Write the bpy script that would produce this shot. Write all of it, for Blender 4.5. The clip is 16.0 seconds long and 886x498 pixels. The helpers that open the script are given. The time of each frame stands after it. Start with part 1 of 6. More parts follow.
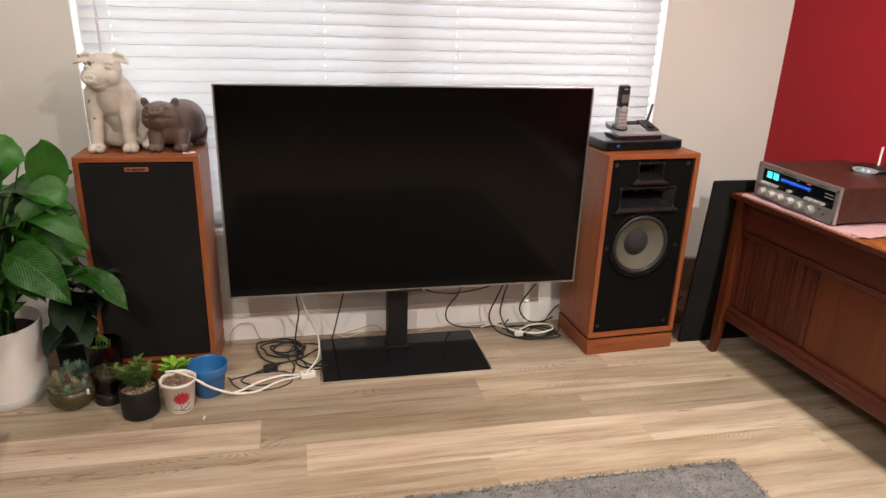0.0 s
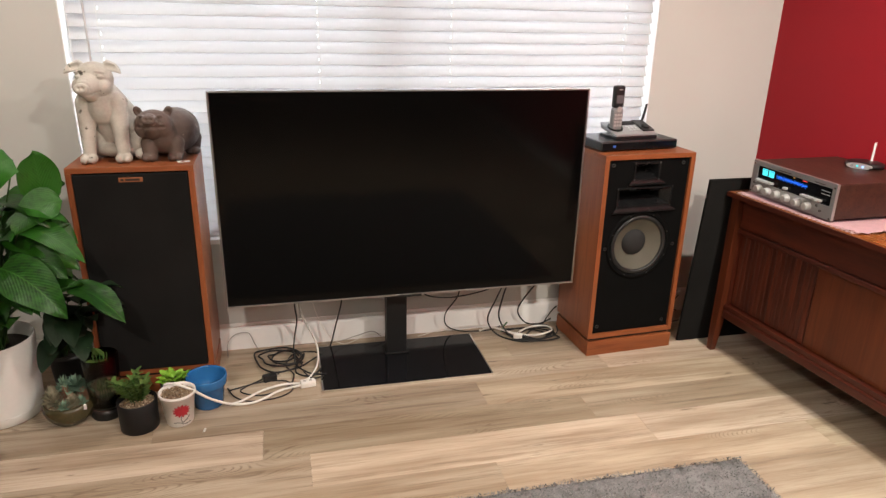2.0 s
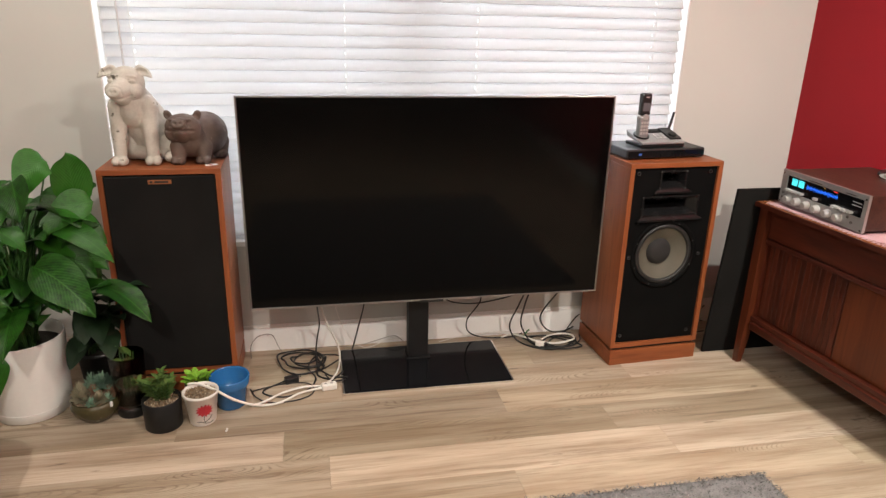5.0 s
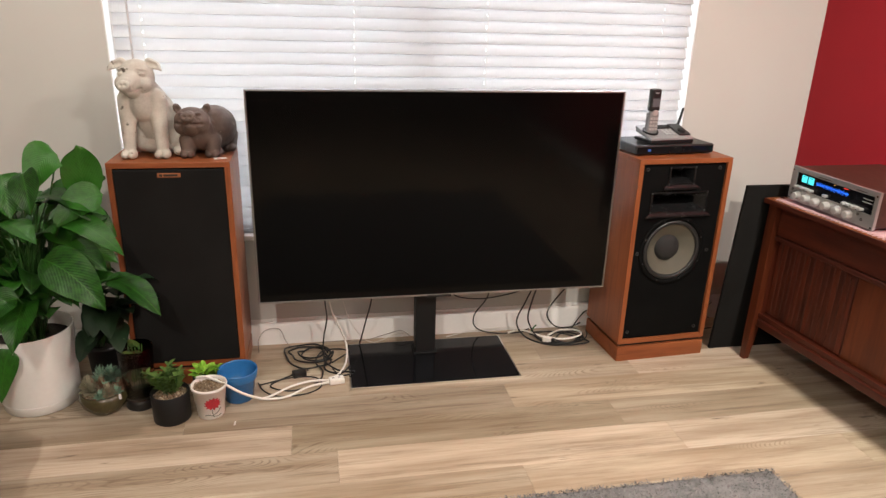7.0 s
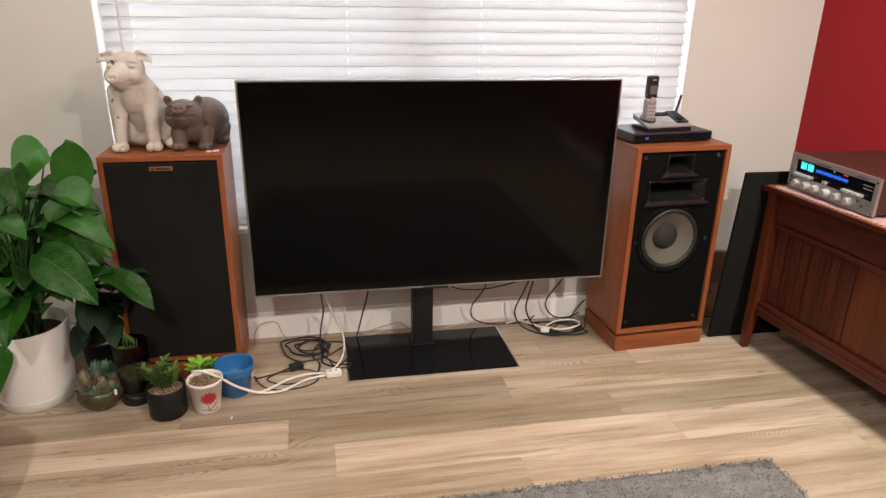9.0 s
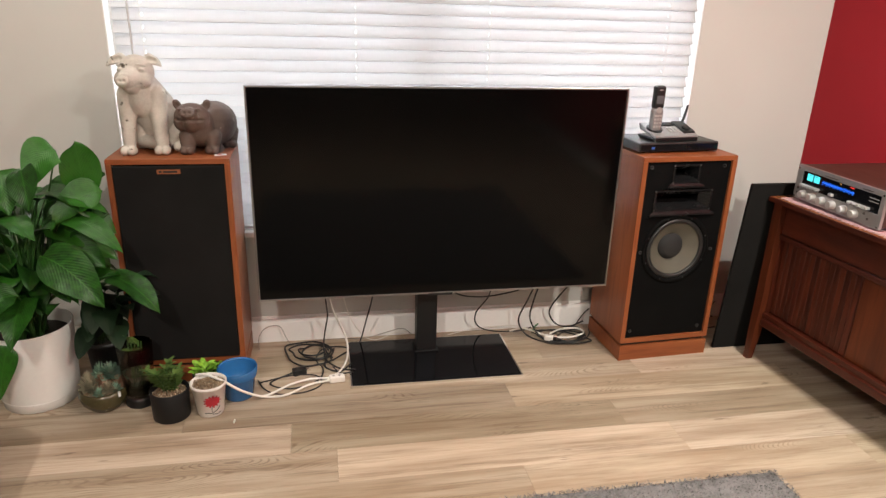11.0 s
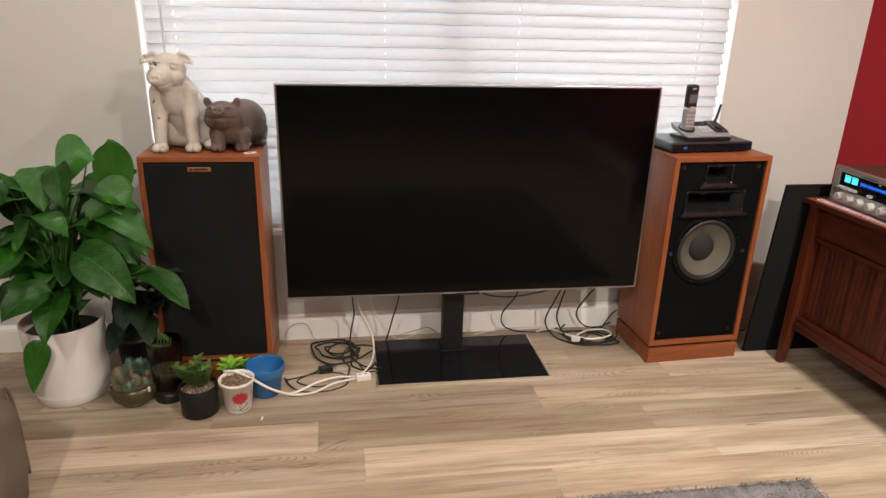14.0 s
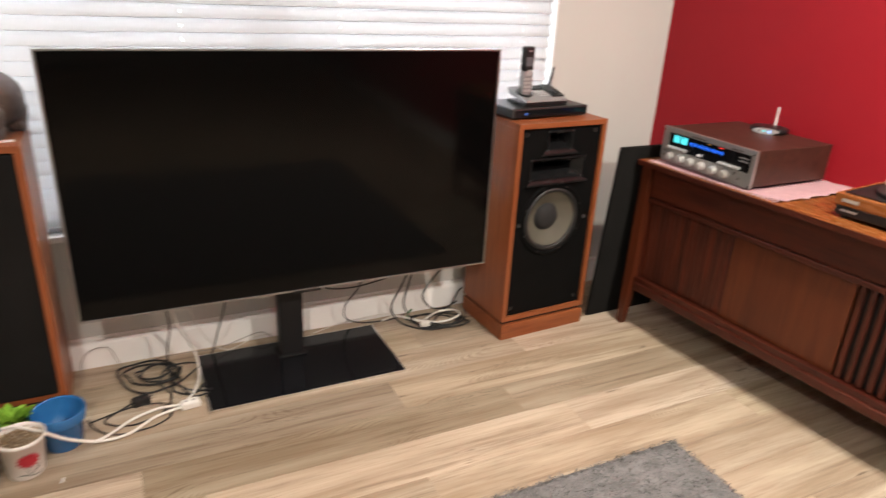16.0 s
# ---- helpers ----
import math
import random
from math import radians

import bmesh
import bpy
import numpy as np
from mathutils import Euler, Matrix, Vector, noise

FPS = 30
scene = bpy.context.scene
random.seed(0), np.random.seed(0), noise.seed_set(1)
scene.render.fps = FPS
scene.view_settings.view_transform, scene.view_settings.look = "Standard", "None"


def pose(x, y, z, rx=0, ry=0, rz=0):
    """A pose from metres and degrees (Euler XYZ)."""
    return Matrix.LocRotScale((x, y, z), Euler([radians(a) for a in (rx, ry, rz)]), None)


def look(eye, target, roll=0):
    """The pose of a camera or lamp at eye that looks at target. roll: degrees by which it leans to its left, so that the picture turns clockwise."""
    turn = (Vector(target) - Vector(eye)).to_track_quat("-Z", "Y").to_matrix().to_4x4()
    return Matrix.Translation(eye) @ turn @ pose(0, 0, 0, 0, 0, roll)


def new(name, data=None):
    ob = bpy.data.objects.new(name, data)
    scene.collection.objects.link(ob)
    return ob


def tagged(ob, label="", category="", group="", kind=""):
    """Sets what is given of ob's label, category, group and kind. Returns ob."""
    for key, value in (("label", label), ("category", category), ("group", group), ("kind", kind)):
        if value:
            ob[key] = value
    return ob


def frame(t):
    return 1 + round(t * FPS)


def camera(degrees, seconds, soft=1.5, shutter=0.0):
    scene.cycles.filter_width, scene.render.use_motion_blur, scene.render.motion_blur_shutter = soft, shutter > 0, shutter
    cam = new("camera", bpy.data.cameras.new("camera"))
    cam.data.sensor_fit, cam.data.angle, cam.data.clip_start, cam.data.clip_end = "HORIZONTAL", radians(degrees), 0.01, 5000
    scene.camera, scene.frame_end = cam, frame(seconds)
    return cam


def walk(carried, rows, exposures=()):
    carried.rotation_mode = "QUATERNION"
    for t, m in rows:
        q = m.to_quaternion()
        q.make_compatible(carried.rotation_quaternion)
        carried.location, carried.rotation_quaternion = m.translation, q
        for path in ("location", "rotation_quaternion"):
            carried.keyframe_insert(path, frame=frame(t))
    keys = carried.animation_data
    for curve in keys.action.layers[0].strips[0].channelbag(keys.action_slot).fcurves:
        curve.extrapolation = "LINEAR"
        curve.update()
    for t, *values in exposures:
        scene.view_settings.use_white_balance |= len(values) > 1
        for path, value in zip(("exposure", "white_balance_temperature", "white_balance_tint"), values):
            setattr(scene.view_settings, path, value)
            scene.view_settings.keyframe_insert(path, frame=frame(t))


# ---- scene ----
cam = camera(66.9, 16.0, soft=1.4, shutter=0.8)
PATH = [
    (0, (-0.008, -0.094, 1.449), (0.395, 1.743, 0.767), 2.0),
    (0.5, (-0.048, -0.068, 1.444), (0.358, 1.767, 0.759), 1.7),
    (1, (-0.057, -0.057, 1.448), (0.368, 1.777, 0.772), 1.5),
    (1.5, (-0.063, -0.063, 1.443), (0.378, 1.764, 0.759), 1.3),
    (2, (-0.058, -0.066, 1.45), (0.388, 1.763, 0.776), 1.2),
    (2.5, (-0.051, -0.069, 1.449), (0.397, 1.76, 0.774), 1.3),
    (3, (-0.057, -0.08, 1.443), (0.392, 1.75, 0.773), 1.3),
    (3.5, (-0.052, -0.09, 1.447), (0.387, 1.749, 0.794), 1.3),
    (4, (-0.045, -0.084, 1.453), (0.371, 1.759, 0.796), 1.3),
    (6.5, (-0.049, -0.062, 1.456), (0.291, 1.793, 0.79), 1.5),
    (7, (-0.068, -0.066, 1.449), (0.296, 1.782, 0.776), 1.6),
    (7.5, (-0.061, -0.069, 1.453), (0.31, 1.774, 0.773), 1.6),
    (8, (-0.049, -0.066, 1.447), (0.318, 1.777, 0.762), 1.3),
    (8.5, (-0.039, -0.059, 1.446), (0.317, 1.785, 0.757), 1.2),
    (9, (-0.044, -0.046, 1.449), (0.315, 1.791, 0.746), 1.0),
    (11.5, (-0.056, -0.048, 1.451), (0.282, 1.802, 0.769), 2.2),
    (12, (-0.06, -0.052, 1.453), (0.245, 1.799, 0.761), 2.2),
    (12.5, (-0.063, -0.067, 1.444), (0.232, 1.794, 0.773), 2.1),
    (13, (-0.055, -0.073, 1.452), (0.209, 1.796, 0.791), 2.7),
    (13.5, (-0.061, -0.067, 1.46), (0.184, 1.799, 0.784), 1.8),
    (14, (-0.079, -0.027, 1.451), (0.212, 1.826, 0.758), 1.6),
    (14.5, (-0.107, 0.056, 1.456), (0.245, 1.895, 0.755), 1.6),
    (14.8, (-0.103, 0.108, 1.443), (0.370, 1.908, 0.713), 2.2),
    (15, (-0.101, 0.142, 1.435), (0.468, 1.911, 0.697), 2.8),
    (15.2, (-0.111, 0.170, 1.430), (0.525, 1.918, 0.693), 2.2),
    (15.5, (-0.125, 0.213, 1.423), (0.596, 1.927, 0.684), 2.3),
    (15.8, (-0.131, 0.267, 1.410), (0.636, 1.950, 0.649), 2.3),
    (16, (-0.135, 0.303, 1.402), (0.703, 1.954, 0.644), 3.1),
]
EXPOSURE = [(0, 0.09), (4, 0.11), (9, 0.11), (11.5, 0.17), (12.5, 0.19), (13.2, 0.06), (14.5, 0.05), (15.2, 0.12), (16, 0.18)]
walk(cam, [(t, look(eye, target, roll)) for t, eye, target, roll in PATH], EXPOSURE)

# ---- world and lamps ----
world = bpy.data.worlds.new("world")
scene.world = world
world.use_nodes = True
wn = world.node_tree.nodes
sky = wn.new("ShaderNodeTexSky")
sky.sky_type = "NISHITA"
sky.sun_disc = False
sky.sun_elevation = radians(35)
sky.sun_rotation = radians(200)
world.node_tree.links.new(sky.outputs[0], wn["Background"].inputs[0])
wn["Background"].inputs[1].default_value = 0.15


def ceiling_lamp(x, y, watts, size=0.06, z=2.43):
    la = bpy.data.lights.new("ceiling_lamp", "AREA")
    la.shape, la.size, la.energy, la.color = "DISK", size, watts, (1.0, 0.92, 0.825)
    ob = new("ceiling_lamp", la)
    ob.matrix_basis = pose(x, y, z)


ceiling_lamp(-0.75, -0.35, 52)
ceiling_lamp(1.5, -0.25, 78)
ceiling_lamp(-0.95, 2.05, 12)
ceiling_lamp(1.7, 1.15, 38)
ceiling_lamp(0.1, -1.7, 30)


# ---- materials ----
def nodes_of(name):
    m = bpy.data.materials.new(name)
    m.use_nodes = True
    return m, m.node_tree.nodes, m.node_tree.links, m.node_tree.nodes["Principled BSDF"]


def mat(name, col, rough=0.5, metal=0.0, var=0.12, scale=8.0, fine=120.0, bump=0.1, spec=0.5, stretch=(1, 1, 1), coat=0.0):
    """A surface with broad blotches and fine grain in colour, roughness and relief."""
    m, n, l, b = nodes_of(name)
    tc = n.new("ShaderNodeTexCoord")
    mp = n.new("ShaderNodeMapping")
    mp.inputs["Scale"].default_value = stretch
    l.new(tc.outputs["Object"], mp.inputs[0])
    big, small = n.new("ShaderNodeTexNoise"), n.new("ShaderNodeTexNoise")
    big.inputs["Scale"].default_value, small.inputs["Scale"].default_value = scale, fine
    big.inputs["Detail"].default_value, small.inputs["Detail"].default_value = 5, 3
    for t in (big, small):
        l.new(mp.outputs[0], t.inputs["Vector"])
    mix = n.new("ShaderNodeMix")
    mix.data_type = "FLOAT"
    mix.inputs[0].default_value = 0.4
    l.new(big.outputs[0], mix.inputs[2])
    l.new(small.outputs[0], mix.inputs[3])
    ramp = n.new("ShaderNodeValToRGB")
    e = ramp.color_ramp.elements
    e[0].position, e[1].position = 0.3, 0.7
    e[0].color = (*[c * (1 - var) for c in col], 1)
    e[1].color = (*[min(1, c * (1 + var)) for c in col], 1)
    l.new(mix.outputs[0], ramp.inputs[0])
    l.new(ramp.outputs[0], b.inputs["Base Color"])
    r = n.new("ShaderNodeMapRange")
    r.inputs[3].default_value, r.inputs[4].default_value = max(0.02, rough - 0.08), min(1, rough + 0.08)
    l.new(mix.outputs[0], r.inputs[0])
    l.new(r.outputs[0], b.inputs["Roughness"])
    b.inputs["Metallic"].default_value = metal
    b.inputs["Specular IOR Level"].default_value = spec
    b.inputs["Coat Weight"].default_value = coat
    if bump:
        bp = n.new("ShaderNodeBump")
        bp.inputs["Strength"].default_value, bp.inputs["Distance"].default_value = bump, 0.002
        l.new(small.outputs[0], bp.inputs["Height"])
        l.new(bp.outputs[0], b.inputs["Normal"])
    return m


def wood(name, dark, light, rough=0.4, axis=2, grain=9.0, bump=0.08, tone=False, spec=0.4, streak=0.5, coat=0.0):
    """Wood with grain along one axis (0, 1, 2); tone: each board takes the shade of its object's colour."""
    m, n, l, b = nodes_of(name)
    tc = n.new("ShaderNodeTexCoord")
    inf = n.new("ShaderNodeObjectInfo")
    add = n.new("ShaderNodeVectorMath")
    add.operation = "MULTIPLY_ADD"
    add.inputs[1].default_value = (37.0, 53.0, 29.0)
    l.new(inf.outputs["Random"], add.inputs[0])
    l.new(tc.outputs["Object"], add.inputs[2])
    mp = n.new("ShaderNodeMapping")
    sc = [1.0, 1.0, 1.0]
    sc[axis] = 0.09 if tone else 0.07
    mp.inputs["Scale"].default_value = sc
    l.new(add.outputs[0], mp.inputs[0])
    big, fine, wave = n.new("ShaderNodeTexNoise"), n.new("ShaderNodeTexNoise"), n.new("ShaderNodeTexNoise")
    big.inputs["Scale"].default_value, big.inputs["Detail"].default_value, big.inputs["Distortion"].default_value = grain, 6, 0.12 if tone else 0.6
    fine.inputs["Scale"].default_value, fine.inputs["Detail"].default_value = grain * 11, 3
    wave.inputs["Scale"].default_value, wave.inputs["Detail"].default_value, wave.inputs["Distortion"].default_value = grain * 2.6, 8, 0.25 if tone else 1.5
    for t in (big, fine, wave):
        l.new(mp.outputs[0], t.inputs["Vector"])
    mix = n.new("ShaderNodeMix")
    mix.data_type = "FLOAT"
    mix.inputs[0].default_value = 0.35
    l.new(big.outputs[0], mix.inputs[2])
    l.new(fine.outputs[0], mix.inputs[3])
    ramp = n.new("ShaderNodeValToRGB")
    e = ramp.color_ramp.elements
    e[0].position, e[1].position = 0.36, 0.64
    e[0].color, e[1].color = (*dark, 1), (*light, 1)
    l.new(mix.outputs[0], ramp.inputs[0])
    lines = n.new("ShaderNodeValToRGB")
    q = lines.color_ramp.elements
    q[0].position, q[1].position = 0.36, 0.46
    q[0].color, q[1].color = (1 - streak, (1 - streak) * 0.93, (1 - streak) * 0.86, 1), (1, 1, 1, 1)
    l.new(wave.outputs[0], lines.inputs[0])
    mul = n.new("ShaderNodeMix")
    mul.data_type, mul.blend_type = "RGBA", "MULTIPLY"
    mul.inputs[0].default_value = 1
    l.new(ramp.outputs[0], mul.inputs[6])
    l.new(lines.outputs[0], mul.inputs[7])
    out = mul.outputs[2]
    if tone:
        m2 = n.new("ShaderNodeMix")
        m2.data_type, m2.blend_type = "RGBA", "MULTIPLY"
        m2.inputs[0].default_value = 1
        l.new(out, m2.inputs[6])
        l.new(inf.outputs["Color"], m2.inputs[7])
        out = m2.outputs[2]
    l.new(out, b.inputs["Base Color"])
    r = n.new("ShaderNodeMapRange")
    r.inputs[3].default_value, r.inputs[4].default_value = rough - 0.07, rough + 0.1
    l.new(fine.outputs[0], r.inputs[0])
    l.new(r.outputs[0], b.inputs["Roughness"])
    b.inputs["Specular IOR Level"].default_value = spec
    b.inputs["Coat Weight"].default_value = coat
    bp = n.new("ShaderNodeBump")
    bp.inputs["Strength"].default_value, bp.inputs["Distance"].default_value = bump, 0.002
    l.new(mix.outputs[0], bp.inputs["Height"])
    l.new(bp.outputs[0], b.inputs["Normal"])
    return m


def glow(name, col, strength):
    m, n, l, b = nodes_of(name)
    b.inputs["Base Color"].default_value = (*[c * 0.3 for c in col], 1)
    b.inputs["Emission Color"].default_value = (*col, 1)
    b.inputs["Emission Strength"].default_value = strength
    return m


def glass(name, col=(1, 1, 1), rough=0.0, ior=1.45):
    m, n, l, b = nodes_of(name)
    b.inputs["Base Color"].default_value = (*col, 1)
    b.inputs["Transmission Weight"].default_value = 1
    b.inputs["Roughness"].default_value = rough
    b.inputs["IOR"].default_value = ior
    return m


WALL = mat("wall_paint", (0.565, 0.56, 0.53), 0.6, var=0.03, scale=2.5, fine=260, bump=0.12)
RED = mat("red_wall_paint", (0.30, 0.008, 0.016), 0.6, var=0.05, scale=2.5, fine=260, bump=0.12, spec=0.25)
CEIL = mat("ceiling_paint", (0.70, 0.685, 0.655), 0.8, var=0.03, scale=3, fine=200, bump=0.2)
TRIM = mat("white_trim_paint", (0.84, 0.83, 0.81), 0.35, var=0.03, scale=5, fine=90, bump=0.03)
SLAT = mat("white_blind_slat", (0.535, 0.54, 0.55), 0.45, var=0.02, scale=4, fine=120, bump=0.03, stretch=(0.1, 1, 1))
SLAT_MIX = SLAT.node_tree
trans = SLAT_MIX.nodes.new("ShaderNodeBsdfTranslucent")
trans.inputs[0].default_value = (0.90, 0.90, 0.90, 1)
blend = SLAT_MIX.nodes.new("ShaderNodeMixShader")
blend.inputs[0].default_value = 0.30
SLAT_MIX.links.new(SLAT_MIX.nodes["Principled BSDF"].outputs[0], blend.inputs[1])
SLAT_MIX.links.new(trans.outputs[0], blend.inputs[2])
SLAT_MIX.links.new(blend.outputs[0], SLAT_MIX.nodes["Material Output"].inputs[0])


def plank_wood(name, dark, light, smoke):
    """Greyed oak board along x: long soft streaks, fine pores, smoky bands, and here and there the loops of a flat-sawn heart."""
    m, n, l, b = nodes_of(name)
    tc, inf = n.new("ShaderNodeTexCoord"), n.new("ShaderNodeObjectInfo")
    add = n.new("ShaderNodeVectorMath")
    add.operation = "MULTIPLY_ADD"
    add.inputs[1].default_value = (37.0, 53.0, 29.0)
    l.new(inf.outputs["Random"], add.inputs[0])
    l.new(tc.outputs["Object"], add.inputs[2])

    def field(sx, sy, detail, rough=0.55, shift=0.0):
        mp, t = n.new("ShaderNodeMapping"), n.new("ShaderNodeTexNoise")
        mp.inputs["Scale"].default_value = (sx, sy, 1)
        mp.inputs["Location"].default_value = (shift, shift * 1.7, shift * 0.6)
        t.inputs["Scale"].default_value, t.inputs["Detail"].default_value, t.inputs["Roughness"].default_value = 1.0, detail, rough
        l.new(add.outputs[0], mp.inputs[0])
        l.new(mp.outputs[0], t.inputs["Vector"])
        return t.outputs[0]

    def ranged(src, lo, hi, a=0.0, z=1.0):
        r = n.new("ShaderNodeMapRange")
        for k, v in zip((1, 2, 3, 4), (lo, hi, a, z)):
            r.inputs[k].default_value = v
        l.new(src, r.inputs[0])
        return r.outputs[0]

    def math_of(op, a, c):
        q = n.new("ShaderNodeMath")
        q.operation = op
        l.new(a, q.inputs[0])
        if isinstance(c, float):
            q.inputs[1].default_value = c
        elif c is not None:
            l.new(c, q.inputs[1])
        return q.outputs[0]

    def mixed(fac, base, col, how="MIX"):
        x = n.new("ShaderNodeMix")
        x.data_type, x.blend_type = "RGBA", how
        l.new(fac, x.inputs[0])
        l.new(base, x.inputs[6])
        x.inputs[7].default_value = (*col, 1)
        return x.outputs[2]

    ramp = n.new("ShaderNodeValToRGB")
    e = ramp.color_ramp.elements
    e[0].position, e[1].position = 0.36, 0.64
    e[0].color, e[1].color = (*dark, 1), (*light, 1)
    l.new(field(1.0, 13, 6, 0.62), ramp.inputs[0])
    pores = field(5.0, 150, 3, 0.6, 3.1)
    out = mixed(ranged(pores, 0.50, 0.72, 0, 0.26), ramp.outputs[0], smoke)
    out = mixed(ranged(field(1.5, 32, 7, 0.68, 7.7), 0.54, 0.68, 0, 0.55), out, smoke)
    heart = math_of("SINE", math_of("MULTIPLY", field(0.9, 4.6, 1.4, 0.5, 12.4), 700.0), None)
    loops_ = math_of("MULTIPLY", ranged(heart, 0.25, 1.0, 0, 1), ranged(field(1.6, 7.0, 2, 0.5, 19.9), 0.54, 0.64, 0, 0.55))
    loops_ = math_of("MULTIPLY", loops_, ranged(field(9, 60, 3, 0.6, 23.0), 0.34, 0.56))
    out = mixed(loops_, out, smoke)
    out = mixed(ranged(field(5.0, 26, 3, 0.6, 31.0), 0.685, 0.76, 0, 0.7), out, [c * 0.55 for c in smoke])
    tint = n.new("ShaderNodeMix")
    tint.data_type, tint.blend_type = "RGBA", "MULTIPLY"
    tint.inputs[0].default_value = 1
    l.new(out, tint.inputs[6])
    l.new(inf.outputs["Color"], tint.inputs[7])
    l.new(tint.outputs[2], b.inputs["Base Color"])
    l.new(ranged(pores, 0.3, 0.7, 0.36, 0.52), b.inputs["Roughness"])
    b.inputs["Specular IOR Level"].default_value = 0.35
    bp = n.new("ShaderNodeBump")
    bp.inputs["Strength"].default_value, bp.inputs["Distance"].default_value = 0.10, 0.001
    l.new(pores, bp.inputs["Height"])
    l.new(bp.outputs[0], b.inputs["Normal"])
    return m


PLANK = plank_wood("oak_plank", (0.315, 0.234, 0.157), (0.500, 0.413, 0.308), (0.135, 0.085, 0.050))
SUBFLOOR = mat("plank_joint", (0.05, 0.04, 0.03), 0.9)
CHERRY_V = wood("cherry_veneer_upright", (0.20, 0.055, 0.018), (0.285, 0.085, 0.028), 0.42, axis=2, grain=14, bump=0.03, streak=0.15)
CHERRY_H = wood("cherry_veneer_across", (0.20, 0.055, 0.018), (0.285, 0.085, 0.028), 0.42, axis=0, grain=14, bump=0.03, streak=0.15)
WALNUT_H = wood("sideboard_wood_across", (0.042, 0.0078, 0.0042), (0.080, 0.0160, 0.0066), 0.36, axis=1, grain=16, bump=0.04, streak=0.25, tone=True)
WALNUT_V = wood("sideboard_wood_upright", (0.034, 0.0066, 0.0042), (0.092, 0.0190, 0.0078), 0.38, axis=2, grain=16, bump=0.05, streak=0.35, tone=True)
# the sideboard top's bright reflection is put into this lighter wood colour
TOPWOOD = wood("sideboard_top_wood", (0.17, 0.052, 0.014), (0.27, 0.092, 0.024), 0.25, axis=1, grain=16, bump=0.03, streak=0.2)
CASE_WOOD = wood("receiver_case_wood", (0.034, 0.0135, 0.0095), (0.056, 0.022, 0.0145), 0.4, axis=1, grain=25, bump=0.03, streak=0.3)
BAFFLE = mat("black_baffle_paint", (0.0045, 0.0045, 0.0045), 0.6, var=0.25, scale=9, fine=220, bump=0.15, spec=0.05)
CLOTH_BLACK = mat("black_grille_cloth", (0.0125, 0.012, 0.0115), 0.95, var=0.3, scale=5, fine=900, bump=0.5, spec=0.05)
BLACK_PL = mat("black_plastic", (0.009, 0.009, 0.0095), 0.36, var=0.2, scale=20, fine=300, bump=0.06)
BLACK_MATT = mat("matt_black_metal", (0.009, 0.009, 0.0095), 0.5, var=0.2, scale=10, fine=240, bump=0.05, spec=0.3)
SCREEN = mat("dark_screen", (0.0020, 0.0019, 0.0019), 0.10, var=0.1, scale=2, fine=60, bump=0.0, spec=0.14)
GLASS_BLACK = mat("black_glass", (0.006, 0.006, 0.007), 0.08, var=0.1, scale=2, fine=40, bump=0.0, spec=0.2)
SILVER = mat("brushed_silver", (0.62, 0.61, 0.59), 0.34, metal=0.6, var=0.05, scale=30, fine=300, bump=0.03, stretch=(1, 0.1, 1))
FACE_SILVER = mat("satin_silver_panel", (0.40, 0.39, 0.375), 0.36, metal=0.7, var=0.05, scale=30, fine=300, bump=0.03, stretch=(1, 0.1, 1))
BEZEL = mat("dark_silver_bezel", (0.34, 0.335, 0.33), 0.3, metal=1.0, var=0.05, scale=30, fine=300, bump=0.03)
LOWER_EDGE = mat("satin_lower_edge", (0.42, 0.41, 0.40), 0.3, metal=1.0, var=0.05, bump=0.02)
CHROME = mat("chrome", (0.75, 0.74, 0.72), 0.18, metal=1.0, var=0.03, bump=0)


# ---- mesh helpers ----
def part(name, bm, material, parent=None, label="", smooth=False, bevel=0.0):
    if bevel:
        sharp = [e for e in bm.edges if len(e.link_faces) == 2 and e.calc_face_angle(0) > 0.6]
        bmesh.ops.bevel(bm, geom=sharp, offset=bevel, segments=2, affect="EDGES", profile=0.5)
    bmesh.ops.recalc_face_normals(bm, faces=bm.faces)
    for f in bm.faces:
        f.smooth = smooth
    me = bpy.data.meshes.new(name)
    bm.to_mesh(me)
    bm.free()
    me.materials.append(material)
    ob = new(name, me)
    if parent:
        ob.parent = parent
    if label:
        ob["label"] = label
    return ob


def thing(name, label, category, m=None, group="", kind=""):
    ob = new(name)
    ob.empty_display_size = 0.05
    if m is not None:
        ob.matrix_basis = m
    return tagged(ob, label, category, group, kind)


def box(x0, x1, y0, y1, z0, z1, bm=None):
    bm = bm or bmesh.new()
    m = Matrix.LocRotScale(((x0 + x1) / 2, (y0 + y1) / 2, (z0 + z1) / 2), None, (abs(x1 - x0), abs(y1 - y0), abs(z1 - z0)))
    bmesh.ops.create_cube(bm, size=1, matrix=m)
    return bm


